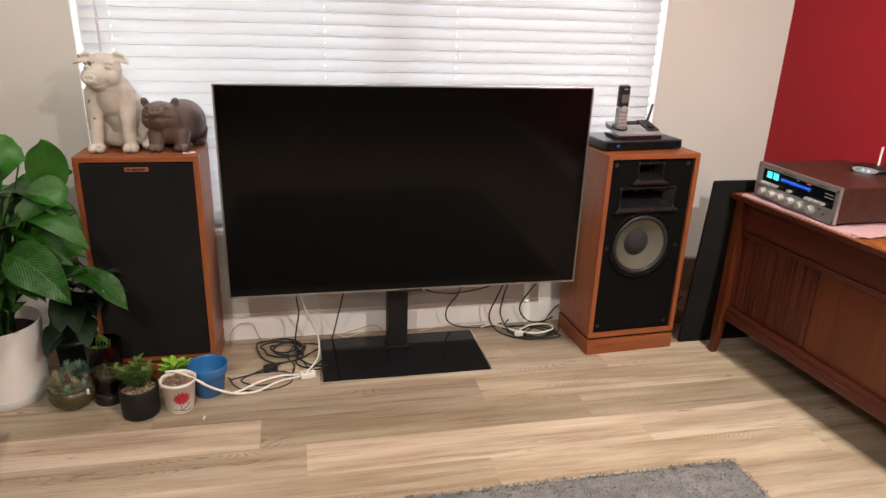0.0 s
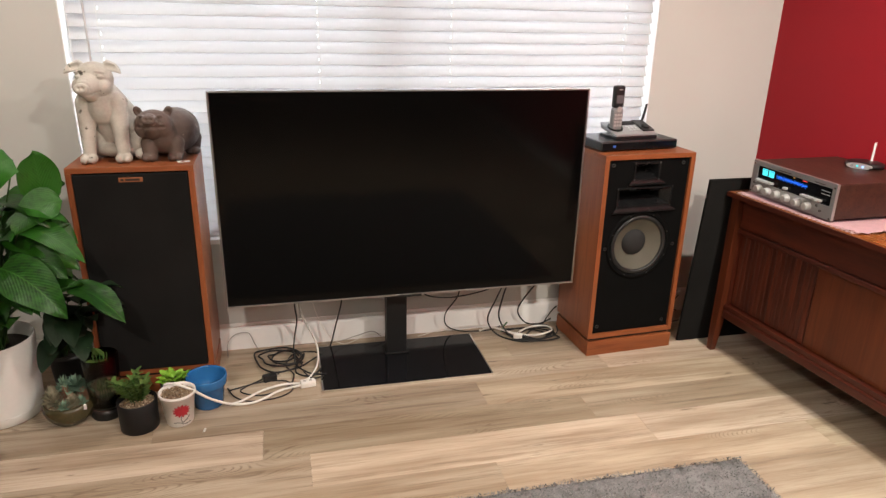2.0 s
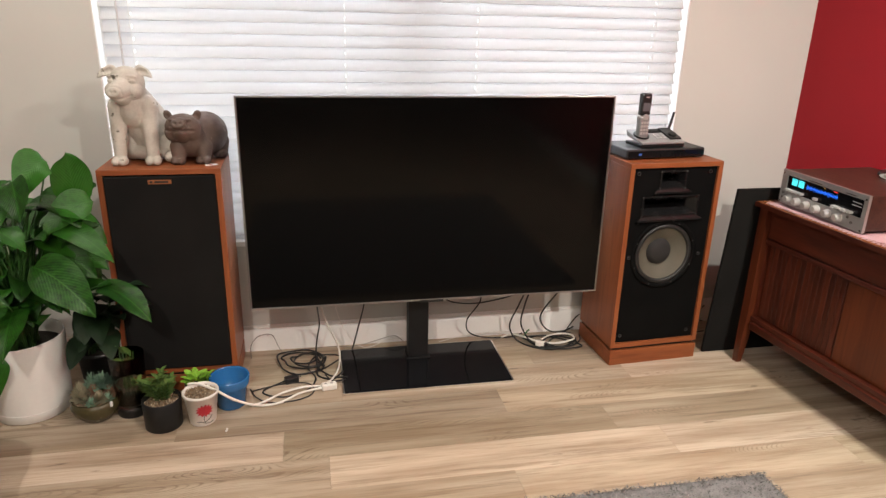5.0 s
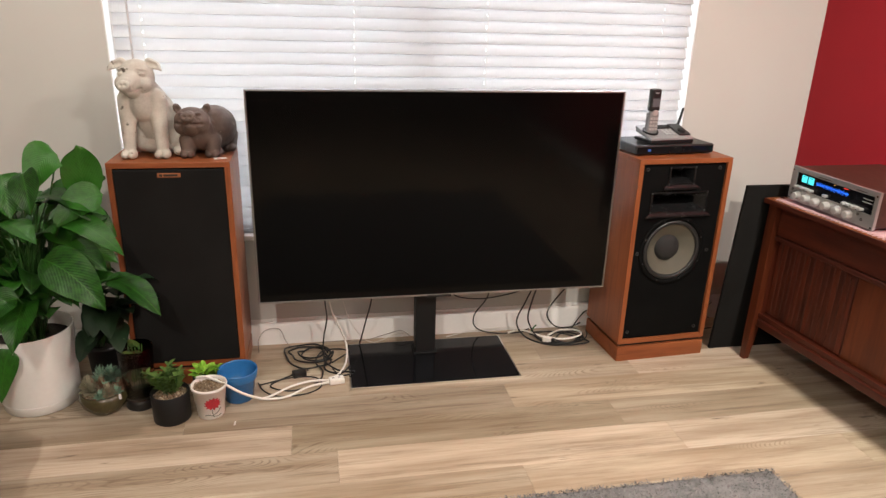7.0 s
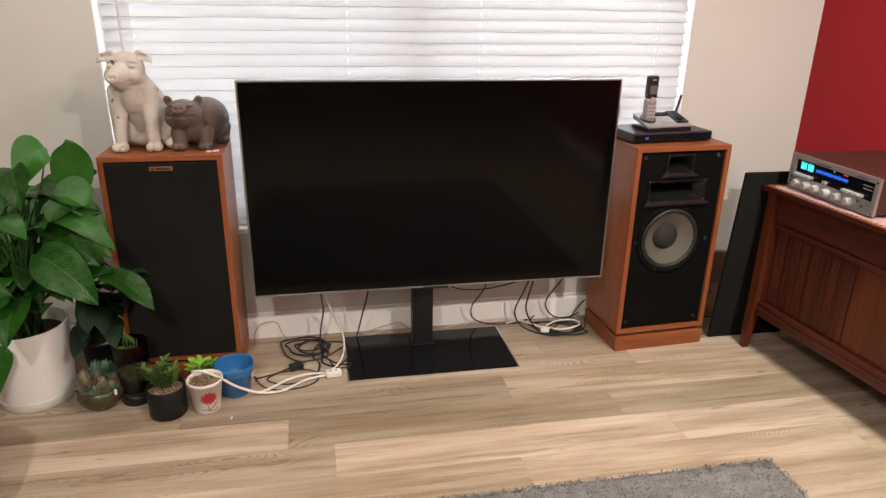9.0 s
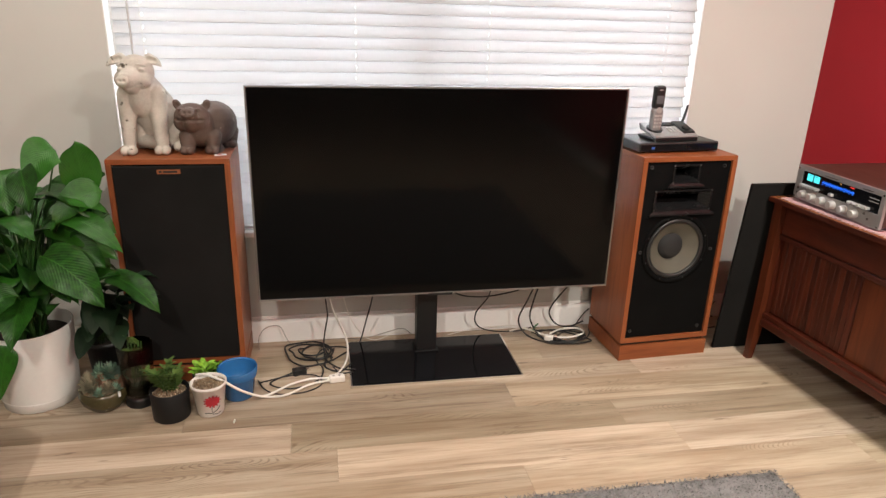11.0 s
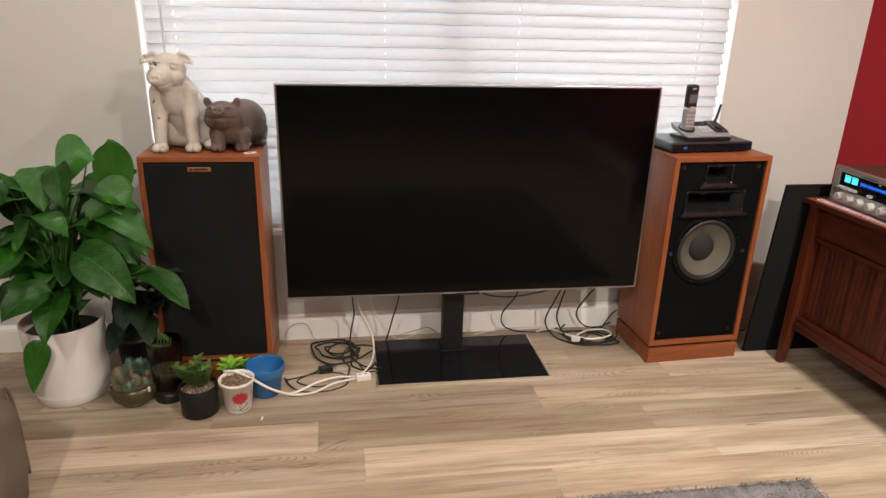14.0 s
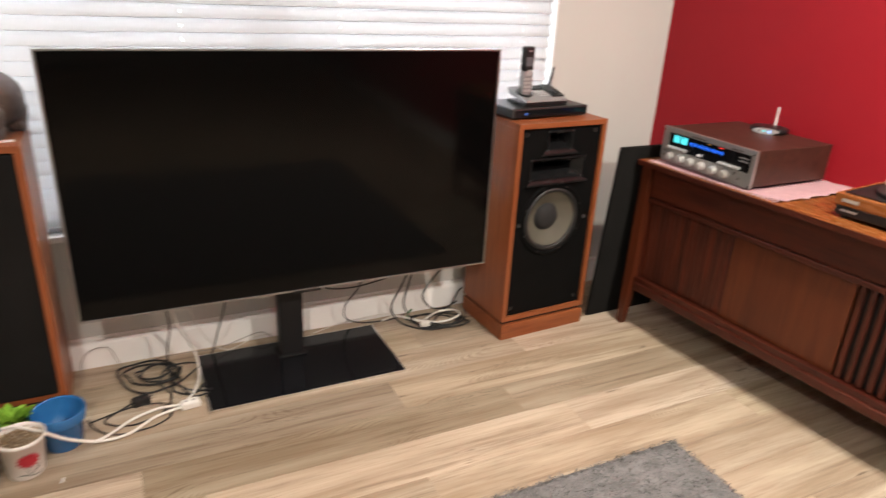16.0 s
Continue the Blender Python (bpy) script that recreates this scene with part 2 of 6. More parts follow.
def lathe(profile, seg=40, bm=None, m=None):
    """Turns (radius, height) pairs about z."""
    bm = bm or bmesh.new()
    rings = []
    for r, z in profile:
        if r < 1e-6:
            rings.append([bm.verts.new((0, 0, z))])
        else:
            rings.append([bm.verts.new((r * math.cos(2 * math.pi * k / seg), r * math.sin(2 * math.pi * k / seg), z)) for k in range(seg)])
    made = [v for r in rings for v in r]
    for a, b in zip(rings, rings[1:]):
        for k in range(seg):
            k2 = (k + 1) % seg
            if len(a) == 1 and len(b) == 1:
                continue
            if len(a) == 1:
                bm.faces.new((a[0], b[k], b[k2]))
            elif len(b) == 1:
                bm.faces.new((a[k], a[k2], b[0]))
            else:
                bm.faces.new((a[k], a[k2], b[k2], b[k]))
    if m is not None:
        bmesh.ops.transform(bm, matrix=m, verts=made)
    return bm


def spline(points, per=8):
    """A smooth line through the points."""
    p = [Vector(q) for q in points]
    p = [p[0] * 2 - p[1]] + p + [p[-1] * 2 - p[-2]]
    out = []
    for a, b, c, d in zip(p, p[1:], p[2:], p[3:]):
        for k in range(per):
            t = k / per
            out.append(0.5 * (2 * b + (c - a) * t + (2 * a - 5 * b + 4 * c - d) * t * t + (3 * b - a - 3 * c + d) * t ** 3))
    return out + [p[-2]]


def tube(points, radius, seg=8, bm=None, per=8, taper=None):
    """A round cord along a smooth line through the points."""
    bm = bm or bmesh.new()
    line = spline(points, per) if per > 1 else [Vector(q) for q in points]
    rings, side = [], Vector((0.3, 0.2, 0.9)).normalized()
    for k, c in enumerate(line):
        d = (line[min(k + 1, len(line) - 1)] - line[max(k - 1, 0)])
        if d.length < 1e-9:
            d = Vector((0, 0, 1))
        d.normalize()
        side = side - d * side.dot(d)
        if side.length < 1e-4:
            side = d.orthogonal()
        side.normalize()
        up = d.cross(side)
        r = radius if taper is None else radius + (taper - radius) * k / (len(line) - 1)
        rings.append([bm.verts.new(c + side * r * math.cos(2 * math.pi * j / seg) + up * r * math.sin(2 * math.pi * j / seg)) for j in range(seg)])
    for a, b in zip(rings, rings[1:]):
        for j in range(seg):
            bm.faces.new((a[j], a[(j + 1) % seg], b[(j + 1) % seg], b[j]))
    bm.faces.new(rings[0])
    bm.faces.new(rings[-1])
    return bm


def ring_frame(x0, x1, z0, z1, w, y0, y1, bm=None):
    """A rectangular frame in the xz plane, w wide."""
    bm = box(x0, x0 + w, y0, y1, z0, z1, bm)
    box(x1 - w, x1, y0, y1, z0, z1, bm)
    box(x0 + w, x1 - w, y0, y1, z1 - w, z1, bm)
    box(x0 + w, x1 - w, y0, y1, z0, z0 + w, bm)
    return bm


# ---- the room ----
WY = 2.75                                   # inner face of the window wall
CX = 2.205                                  # where it meets the red wall
TURN = 4.8                                  # the red wall opens outwards by this much
WX0, WX1, WZ0, WZ1 = -0.822, 1.584, 0.53, 2.05   # window opening
ROOM_L, ROOM_B, TOP = -3.4, -6.4, 2.46

floor_ob = tagged(part("floor", box(ROOM_L, 3.6, ROOM_B, WY + 0.02, -0.10, -0.006), SUBFLOOR), "greyish oak plank flooring laid along the window wall", "floor", kind="structure")
w = box(ROOM_L - 0.1, WX0, WY, WY + 0.14, -0.1, TOP)
box(WX1, CX + 0.2, WY, WY + 0.14, -0.1, TOP, w)
box(WX0, WX1, WY, WY + 0.14, -0.1, WZ0, w)
box(WX0, WX1, WY, WY + 0.14, WZ1, TOP, w)
tagged(part("wall_north", w, WALL), "off-white painted window wall", "wall", kind="structure")
east = tagged(part("wall_east", box(0, 0.12, -9.3, 0, -0.1, TOP), RED), "deep red painted accent wall behind the sideboard", "wall", kind="structure")
east.matrix_basis = pose(CX, WY, 0, 0, 0, TURN)
tagged(part("wall_west", box(ROOM_L - 0.12, ROOM_L, ROOM_B, WY, -0.1, TOP), WALL), "off-white painted side wall", "wall", kind="structure")
tagged(part("wall_south", box(ROOM_L - 0.12, 3.7, ROOM_B - 0.12, ROOM_B, -0.1, TOP), WALL), "off-white painted rear wall", "wall", kind="structure")
tagged(part("ceiling", box(ROOM_L - 0.12, 3.7, ROOM_B - 0.12, WY + 0.14, TOP, TOP + 0.1), CEIL), "white painted ceiling", "ceiling", kind="structure")


def baseboard_run(length):
    """A moulded skirting board along x, its back at y = 0."""
    bm = bmesh.new()
    prof = [(0, 0), (-0.014, 0), (-0.014, 0.095), (-0.011, 0.108), (-0.006, 0.114), (-0.004, 0.122), (0, 0.122)]
    a = [bm.verts.new((0, y, z)) for y, z in prof]
    b = [bm.verts.new((length, y, z)) for y, z in prof]
    for k in range(len(prof)):
        k2 = (k + 1) % len(prof)
        bm.faces.new((a[k], a[k2], b[k2], b[k]))
    bm.faces.new(a)
    bm.faces.new(b)
    return bm


bb = tagged(part("baseboard", baseboard_run(CX - ROOM_L - 0.02), TRIM), "white moulded baseboard along the window wall", "baseboard", kind="structure")
bb.location = (ROOM_L, WY - 0.0005, 0)
bb = tagged(part("baseboard", baseboard_run(9.1), TRIM), "white moulded baseboard along the red wall", "baseboard", kind="structure")
bb.matrix_basis = pose(CX, WY, 0, 0, 0, TURN - 90) @ Matrix.Translation((0.03, -0.0005, 0))

# thin white linings added so the bare plaster returns look lit by day
for x0, x1 in ((WX0 + 0.0005, WX0 + 0.004), (WX1 - 0.004, WX1 - 0.0005)):
    tagged(part("trim", box(x0, x1, WY + 0.001, WY + 0.074, WZ0, WZ1), TRIM), "added white lining that brightens the bare window return", "trim", kind="structure")
win = thing("window_1", "white framed window behind closed blinds", "window", kind="structure")
part("window_frame", ring_frame(WX0, WX1, WZ0, WZ1, 0.045, WY + 0.075, WY + 0.135), TRIM, win, bevel=0.003)
part("mullion", box(0.375, 0.42, WY + 0.08, WY + 0.13, WZ0 + 0.045, WZ1 - 0.045), TRIM, win)
PANE = glass("window_glass")
for a, b in ((WX0 + 0.045, 0.375), (0.42, WX1 - 0.045)):
    p = part("pane", box(a, b, WY + 0.104, WY + 0.108, WZ0 + 0.045, WZ1 - 0.045), PANE, win)
    p.visible_shadow = False
part("window_sill", box(WX0 - 0.03, WX1 + 0.03, WY - 0.035, WY + 0.074, WZ0 - 0.024, WZ0 - 0.001), TRIM, win, bevel=0.004)

DAY = glow("overcast_daylight", (0.91, 0.95, 1.0), 8.0)
tagged(part("backdrop", box(-4, 5, WY + 1.6, WY + 1.62, -1.0, 4.0), DAY), "pale overcast daylight outside the window", "backdrop", kind="structure")

# ---- blind ----
blind = thing("window_blind", "closed white faux-wood venetian blind in the window", "blind", pose((WX0 + WX1) / 2, WY + 0.022, WZ0))
BW = (WX1 - WX0) / 2 - 0.024
HOLES = (-BW + 0.105, -0.277, 0.268, BW - 0.125)


def slat_mesh():
    """One slat: a shallow curved board with a slot for each ladder."""
    bm = bmesh.new()
    xs = [-BW]
    for h in HOLES:
        xs += [h - 0.0013, h + 0.0013]
    xs.append(BW)
    ys = (-0.025, -0.0125, -0.006, 0.006, 0.0125, 0.025)
    th = 0.0028
    zc = [-0.0022 * (1 - (y / 0.025) ** 2) for y in ys]
    lay = [[[bm.verts.new((x, y, z + o)) for y, z in zip(ys, zc)] for x in xs] for o in (0, th)]
    n, k = len(xs), len(ys)
    hole = {(i, 2) for i in range(1, n - 1, 2)}
    for i in range(n - 1):
        for j in range(k - 1):
            if (i, j) in hole:
                a, b = lay
                for p, q in (((i, j), (i + 1, j)), ((i, j + 1), (i + 1, j + 1)), ((i, j), (i, j + 1)), ((i + 1, j), (i + 1, j + 1))):
                    bm.faces.new((a[p[0]][p[1]], a[q[0]][q[1]], b[q[0]][q[1]], b[p[0]][p[1]]))
                continue
            for L in lay:
                bm.faces.new((L[i][j], L[i + 1][j], L[i + 1][j + 1], L[i][j + 1]))
    a, b = lay
    for i in range(n - 1):
        for j in (0, k - 1):
            bm.faces.new((a[i][j], a[i + 1][j], b[i + 1][j], b[i][j]))
    for j in range(k - 1):
        for i in (0, n - 1):
            bm.faces.new((a[i][j], a[i][j + 1], b[i][j + 1], b[i][j]))
    return bm


PITCH = 0.0452
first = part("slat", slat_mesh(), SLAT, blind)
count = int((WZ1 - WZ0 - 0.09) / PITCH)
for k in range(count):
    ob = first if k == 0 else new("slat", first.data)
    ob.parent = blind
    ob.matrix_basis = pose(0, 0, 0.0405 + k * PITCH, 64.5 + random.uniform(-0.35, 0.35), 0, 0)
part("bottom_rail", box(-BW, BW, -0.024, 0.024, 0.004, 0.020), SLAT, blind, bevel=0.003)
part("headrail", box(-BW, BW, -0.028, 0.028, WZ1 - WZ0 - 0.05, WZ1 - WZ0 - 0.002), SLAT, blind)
CORD = mat("white_cord", (0.72, 0.70, 0.66), 0.7)
for h in HOLES:
    part("ladder_cord", tube([(h, -0.026, 0.02), (h, -0.026, WZ1 - WZ0 - 0.05)], 0.0008, 5, per=1), CORD, blind)
WAND = mat("clear_wand_plastic", (0.62, 0.61, 0.60), 0.2, var=0.05)
part("tilt_wand", tube([(-BW + 0.068, -0.034, 0.45), (-BW + 0.062, -0.034, WZ1 - WZ0 - 0.06)], 0.004, 6, per=1), WAND, blind, "slim grey tilt wand")

# ---- television ----
tv = thing("television", "large black flat-screen television with thin silver bezel on a pedestal stand", "television", pose(0.415, 2.445, 0))
TW, TB, TT = 0.7245, 0.333, 1.165
part("back_shell", box(-TW + 0.004, TW - 0.004, 0.004, 0.05, TB + 0.004, TT - 0.004), BLACK_PL, tv, bevel=0.006)
part("bezel", ring_frame(-TW, TW, TB, TT, 0.007, -0.006, 0.012), BEZEL, tv, "thin brushed silver bezel", bevel=0.0015)
part("screen", box(-TW + 0.007, TW - 0.007, -0.002, 0.004, TB + 0.007, TT - 0.007), SCREEN, tv)
part("lower_trim", box(-TW + 0.002, TW - 0.002, -0.0072, -0.0062, TB + 0.0008, TB + 0.0062), LOWER_EDGE, tv, "bright silver lower edge")
part("chin", box(-0.05, 0.05, -0.008, -0.0062, TB - 0.006, TB + 0.004), BLACK_PL, tv)
part("mount_plate", box(-0.2, 0.2, 0.05, 0.085, TB + 0.15, TB + 0.55), BLACK_MATT, tv)
part("post", box(-0.080, 0.008, 0.10, 0.165, 0.018, TB + 0.5), BLACK_MATT, tv, bevel=0.004)
part("post_foot", box(-0.088, 0.016, 0.09, 0.18, 0.012, 0.02), BLACK_MATT, tv, bevel=0.002)
part("base_plate", box(-0.372, 0.328, -0.14, 0.222, 0.004, 0.012), GLASS_BLACK, tv, "black glass base plate", bevel=0.002)
part("base_edge", box(-0.378, 0.334, -0.146, 0.228, 0.0, 0.0085), CHROME, tv, "bright bevelled glass edge")

# ---- loudspeakers ----
SW, SD, SH = 0.424, 0.30, 0.905


def speaker_cabinet(top, depth):
    """Cabinet and plinth shared by both loudspeakers; front at y = 0."""
    h = SW / 2
    c = part("cabinet", box(-h, -h + 0.02, 0, depth, 0.082, SH - 0.02), CHERRY_V, top)
    part("cabinet_side", box(h - 0.02, h, 0, depth, 0.082, SH - 0.02), CHERRY_V, top)
    part("cabinet_top", box(-h, h, 0, depth, SH - 0.02, SH), CHERRY_H, top, bevel=0.0015)
    part("cabinet_bottom", box(-h + 0.02, h - 0.02, 0, depth, 0.082, 0.102), CHERRY_H, top)
    part("cabinet_back", box(-h + 0.02, h - 0.02, depth - 0.018, depth - 0.002, 0.102, SH - 0.02), BLACK_MATT, top)
    part("plinth_gap", box(-h + 0.012, h - 0.012, 0.012, depth - 0.012, 0.068, 0.082), BLACK_MATT, top, "recessed black shadow gap")
    part("plinth", box(-h, h, -0.004, depth, 0, 0.068), CHERRY_H, top, bevel=0.002)


left_sp = thing("floor_loudspeaker", "cherry-veneered floor loudspeaker with its black cloth grille on", "loudspeaker", pose(-0.588, 2.442, 0, 0, 0, 0), group="pair of loudspeakers")
speaker_cabinet(left_sp, 0.29)
part("grille", box(-SW / 2 + 0.022, SW / 2 - 0.022, -0.008, 0.02, 0.104, SH - 0.024), CLOTH_BLACK, left_sp, "black stretched cloth grille", bevel=0.004)
right_sp = thing("floor_loudspeaker", "cherry-veneered floor loudspeaker with bare horns and woofer", "loudspeaker", pose(1.205 + SW / 2, 2.385, 0, 0, 0, 3.0), group="pair of loudspeakers")
speaker_cabinet(right_sp, 0.31)

# right loudspeaker: horns and woofer
def horn(top, name, cx, cz, wx, wz, depth, flange):
    """A rectangular flared horn sunk into the baffle, with its flange and four screws."""
    h = part(name, bmesh.new(), BLACK_PL, top, "black moulded horn")
    bm = bmesh.new()
    rects = [(wx / 2 + flange, wz / 2 + flange, 0.012), (wx / 2 + flange, wz / 2 + flange, 0.007), (wx / 2, wz / 2, 0.007), (wx * 0.38, wz * 0.22, 0.012 + depth * 0.55), (wx * 0.34, wz * 0.18, 0.012 + depth * 2)]
    rings = [[bm.verts.new((cx + sx * a, y, cz + sz * b)) for sx, sz in ((-1, -1), (1, -1), (1, 1), (-1, 1))] for a, b, y in rects]
    for p, q in zip(rings, rings[1:]):
        for k in range(4):
            bm.faces.new((p[k], p[(k + 1) % 4], q[(k + 1) % 4], q[k]))
    bm.faces.new(rings[-1])
    bm.to_mesh(h.data)
    bm.free()
    h.data.materials.clear()
    h.data.materials.append(HORN)
    for sx in (-1, 1):
        for sz in (-1, 1):
            screw(h, cx + sx * (wx / 2 + flange * 0.5), cz + sz * (wz / 2 + flange * 0.45), 0.0065, 0.0045)


def screw(parent, x, z, y, r):
    part("screw", lathe([(0, 0.003), (r * 0.6, 0.0025), (r, 0)], 10, m=pose(x, y, z, 90)), SCREW, parent, smooth=True)


HORN = mat("black_horn_plastic", (0.008, 0.008, 0.0085), 0.26, var=0.2, scale=15, fine=200, bump=0.04)
SCREW = mat("dark_steel_screw", (0.06, 0.06, 0.06), 0.4, metal=0.9)
CONE = mat("grey_paper_cone", (0.092, 0.083, 0.062), 0.75, var=0.12, scale=14, fine=180, bump=0.15)
CAP = mat("dark_felt_cap", (0.014, 0.013, 0.013), 0.8, var=0.2, scale=20, fine=260, bump=0.2)
RUBBER = mat("black_rubber", (0.012, 0.012, 0.012), 0.5, var=0.2, scale=20, fine=200)
# the baffle is cut for the drivers, so that horns and cone lie behind its face
DX = -0.008


def plate_with_hole(x0, x1, z0, z1, y0, y1, cx, cz, r, seg=48):
    """A board in the xz plane with a round hole."""
    bm = bmesh.new()
    loops = []
    corners = [math.atan2(z - cz, x - cx) % (2 * math.pi) for x in (x0, x1) for z in (z0, z1)]
    angles = sorted([2 * math.pi * k / seg for k in range(seg)] + corners)
    seg = len(angles)
    for y in (y0, y1):
        ring, edge = [], []
        for a in angles:
            dx, dz = math.cos(a), math.sin(a)
            ring.append(bm.verts.new((cx + r * dx, y, cz + r * dz)))
            t = min(((x1 - cx) / dx if dx > 1e-9 else (x0 - cx) / dx if dx < -1e-9 else 9), ((z1 - cz) / dz if dz > 1e-9 else (z0 - cz) / dz if dz < -1e-9 else 9))
            edge.append(bm.verts.new((cx + t * dx, y, cz + t * dz)))
        loops.append((ring, edge))
    for k in range(seg):
        k2 = (k + 1) % seg
        for ring, edge in loops:
            bm.faces.new((ring[k], ring[k2], edge[k2], edge[k]))
        for a, b in zip(loops[0], loops[1]):
            bm.faces.new((a[k], a[k2], b[k2], b[k]))
    return bm


H = SW / 2 - 0.02
baf = part("baffle", plate_with_hole(-H, H, 0.36, 0.668, 0.012, 0.03, DX, 0.508, 0.132), BAFFLE, right_sp)
part("baffle_lower", box(-H, H, 0.012, 0.03, 0.102, 0.36), BAFFLE, right_sp)
bm = box(-H, H, 0.012, 0.03, 0.869, SH - 0.02)
for cx, cz, wx, wz in ((DX, 0.834, 0.11, 0.066), (DX, 0.723, 0.25, 0.076)):
    box(-H, cx - wx / 2, 0.012, 0.03, cz - wz / 2, cz + wz / 2, bm)
    box(cx + wx / 2, H, 0.012, 0.03, cz - wz / 2, cz + wz / 2, bm)
box(-H, H, 0.012, 0.03, 0.761, 0.801, bm)
box(-H, H, 0.012, 0.03, 0.668, 0.685, bm)
box(-H, H, 0.012, 0.03, 0.867, 0.869, bm)
part("baffle_upper", bm, BAFFLE, right_sp)
horn(right_sp, "tweeter_horn", DX, 0.832, 0.108, 0.064, 0.05, 0.008)
horn(right_sp, "midrange_horn", DX, 0.721, 0.248, 0.074, 0.06, 0.008)


def horn_lip(z, wide, narrow, out):
    """The moulded lip under a horn's mouth: a wedge that juts from the baffle and slopes down to the front."""
    bm = bmesh.new()
    rows = [((-wide, 0.0125, z - 0.030), (wide, 0.0125, z - 0.030)), ((-wide, 0.0125 - out, z - 0.024), (wide, 0.0125 - out, z - 0.024)),
            ((-wide, 0.0125 - out, z - 0.016), (wide, 0.0125 - out, z - 0.016)), ((-narrow, 0.0125, z), (narrow, 0.0125, z))]
    v = [[bm.verts.new((DX + x, y, h)) for x, y, h in r] for r in rows]
    for a, b in zip(v, v[1:] + v[:1]):
        bm.faces.new((a[0], a[1], b[1], b[0]))
    bm.faces.new([r[0] for r in v])
    bm.faces.new([r[1] for r in v])
    part("horn_lip", bm, HORN, right_sp, "glossy black lip below the horn", bevel=0.0015)


horn_lip(0.800, 0.085, 0.056, 0.014)
horn_lip(0.682, 0.150, 0.118, 0.016)
front = pose(DX, 0.012, 0.508, 90)
wf = part("woofer", lathe([(0.154, 0.0), (0.153, 0.006), (0.146, 0.008), (0.135, 0.006), (0.131, 0.0), (0.131, -0.01)], 56, m=front), BAFFLE, right_sp, "round woofer with black frame", smooth=True)
part("surround", lathe([(0.1325, 0.001)] + [(0.1235 + 0.009 * math.cos(a), 0.001 + 0.007 * math.sin(a)) for a in (0.5, 1.1, 1.6, 2.1, 2.7)] + [(0.114, -0.002)], 56, m=front), RUBBER, wf, smooth=True)
prof = []
for k in range(24):
    r = 0.1145 - k * 0.0027
    prof.append((r, -0.002 - (0.1145 - r) * 0.62 - (0.0013 if k % 2 else 0)))
part("cone", lathe(prof, 56, m=front), CONE, wf, "grey paper cone", smooth=True)
part("dust_cap", lathe([(0.058, -0.036), (0.05, -0.024), (0.035, -0.016), (0.018, -0.0125), (0, -0.0115)], 40, m=front), CAP, wf, "dark domed dust cap", smooth=True)
for k in range(8):
    a = 2 * math.pi * (k + 0.5) / 8
    screw(wf, DX + 0.142 * math.cos(a), 0.508 + 0.142 * math.sin(a), 0.005, 0.004)
for x in (-0.165, 0.165):
    for z in (0.135, 0.50, 0.862):
        part("grille_socket", lathe([(0.008, 0), (0.008, 0.003), (0.0045, 0.0035), (0.004, -0.004), (0, -0.004)], 14, m=pose(x + DX * 0.3, 0.012, z, 90)), SCREW, right_sp, smooth=True)
COPPER = mat("copper_badge", (0.42, 0.16, 0.07), 0.35, metal=0.7, var=0.1)
bd = part("badge", box(-0.04, 0.04, -0.0105, -0.008, SH - 0.052, SH - 0.036), COPPER, left_sp, "small copper badge", bevel=0.001)
DARKINK = mat("dark_ink", (0.03, 0.015, 0.01), 0.6)
part("badge_bar", box(-0.018, 0.03, -0.0113, -0.0106, SH - 0.048, SH - 0.040), DARKINK, bd)
part("badge_bar", box(-0.033, -0.023, -0.0113, -0.0106, SH - 0.048, SH - 0.040), DARKINK, bd)

# spare grille leaning on the sideboard's end
gr = thing("speaker_grille", "black cloth speaker grille panel leaning against the sideboard end", "speaker grille", pose(1.692, 2.425, 0, 4.8, 0, 0))
part("cloth_panel", box(0, 0.375, 0, 0.016, 0.0, 0.795), CLOTH_BLACK, gr, bevel=0.004)
part("back_frame", ring_frame(0.008, 0.367, 0.008, 0.787, 0.03, 0.0165, 0.024), BLACK_MATT, gr)

# ---- sideboard ----
side = thing("sideboard", "dark cherry-brown wooden sideboard with reeded sliding doors and tapered legs", "sideboard", pose(1.79, 2.335, 0, 0, 0, TURN))
SL, SDP, SZ = 1.75, 0.468, 0.745
bm = box(-0.012, SDP, -SL, 0.012, SZ - 0.02, SZ)
part("tabletop", bm, TOPWOOD, side, "polished top, its bright reflection put into the orange-brown colour", bevel=0.006)
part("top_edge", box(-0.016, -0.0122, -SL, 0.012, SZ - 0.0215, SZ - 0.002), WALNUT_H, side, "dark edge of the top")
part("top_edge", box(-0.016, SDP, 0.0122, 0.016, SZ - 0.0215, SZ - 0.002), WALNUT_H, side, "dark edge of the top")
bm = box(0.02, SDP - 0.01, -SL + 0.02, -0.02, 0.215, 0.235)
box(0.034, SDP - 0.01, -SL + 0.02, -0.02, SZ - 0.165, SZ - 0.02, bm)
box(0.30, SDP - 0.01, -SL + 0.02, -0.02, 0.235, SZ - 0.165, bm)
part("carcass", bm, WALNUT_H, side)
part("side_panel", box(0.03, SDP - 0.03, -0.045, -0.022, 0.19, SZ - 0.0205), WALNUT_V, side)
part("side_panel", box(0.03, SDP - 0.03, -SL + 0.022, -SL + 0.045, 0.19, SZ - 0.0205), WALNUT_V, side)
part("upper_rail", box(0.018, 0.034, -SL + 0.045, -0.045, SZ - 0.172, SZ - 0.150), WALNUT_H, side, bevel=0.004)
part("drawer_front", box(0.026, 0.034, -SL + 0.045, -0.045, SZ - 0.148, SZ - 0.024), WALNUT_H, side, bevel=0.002)
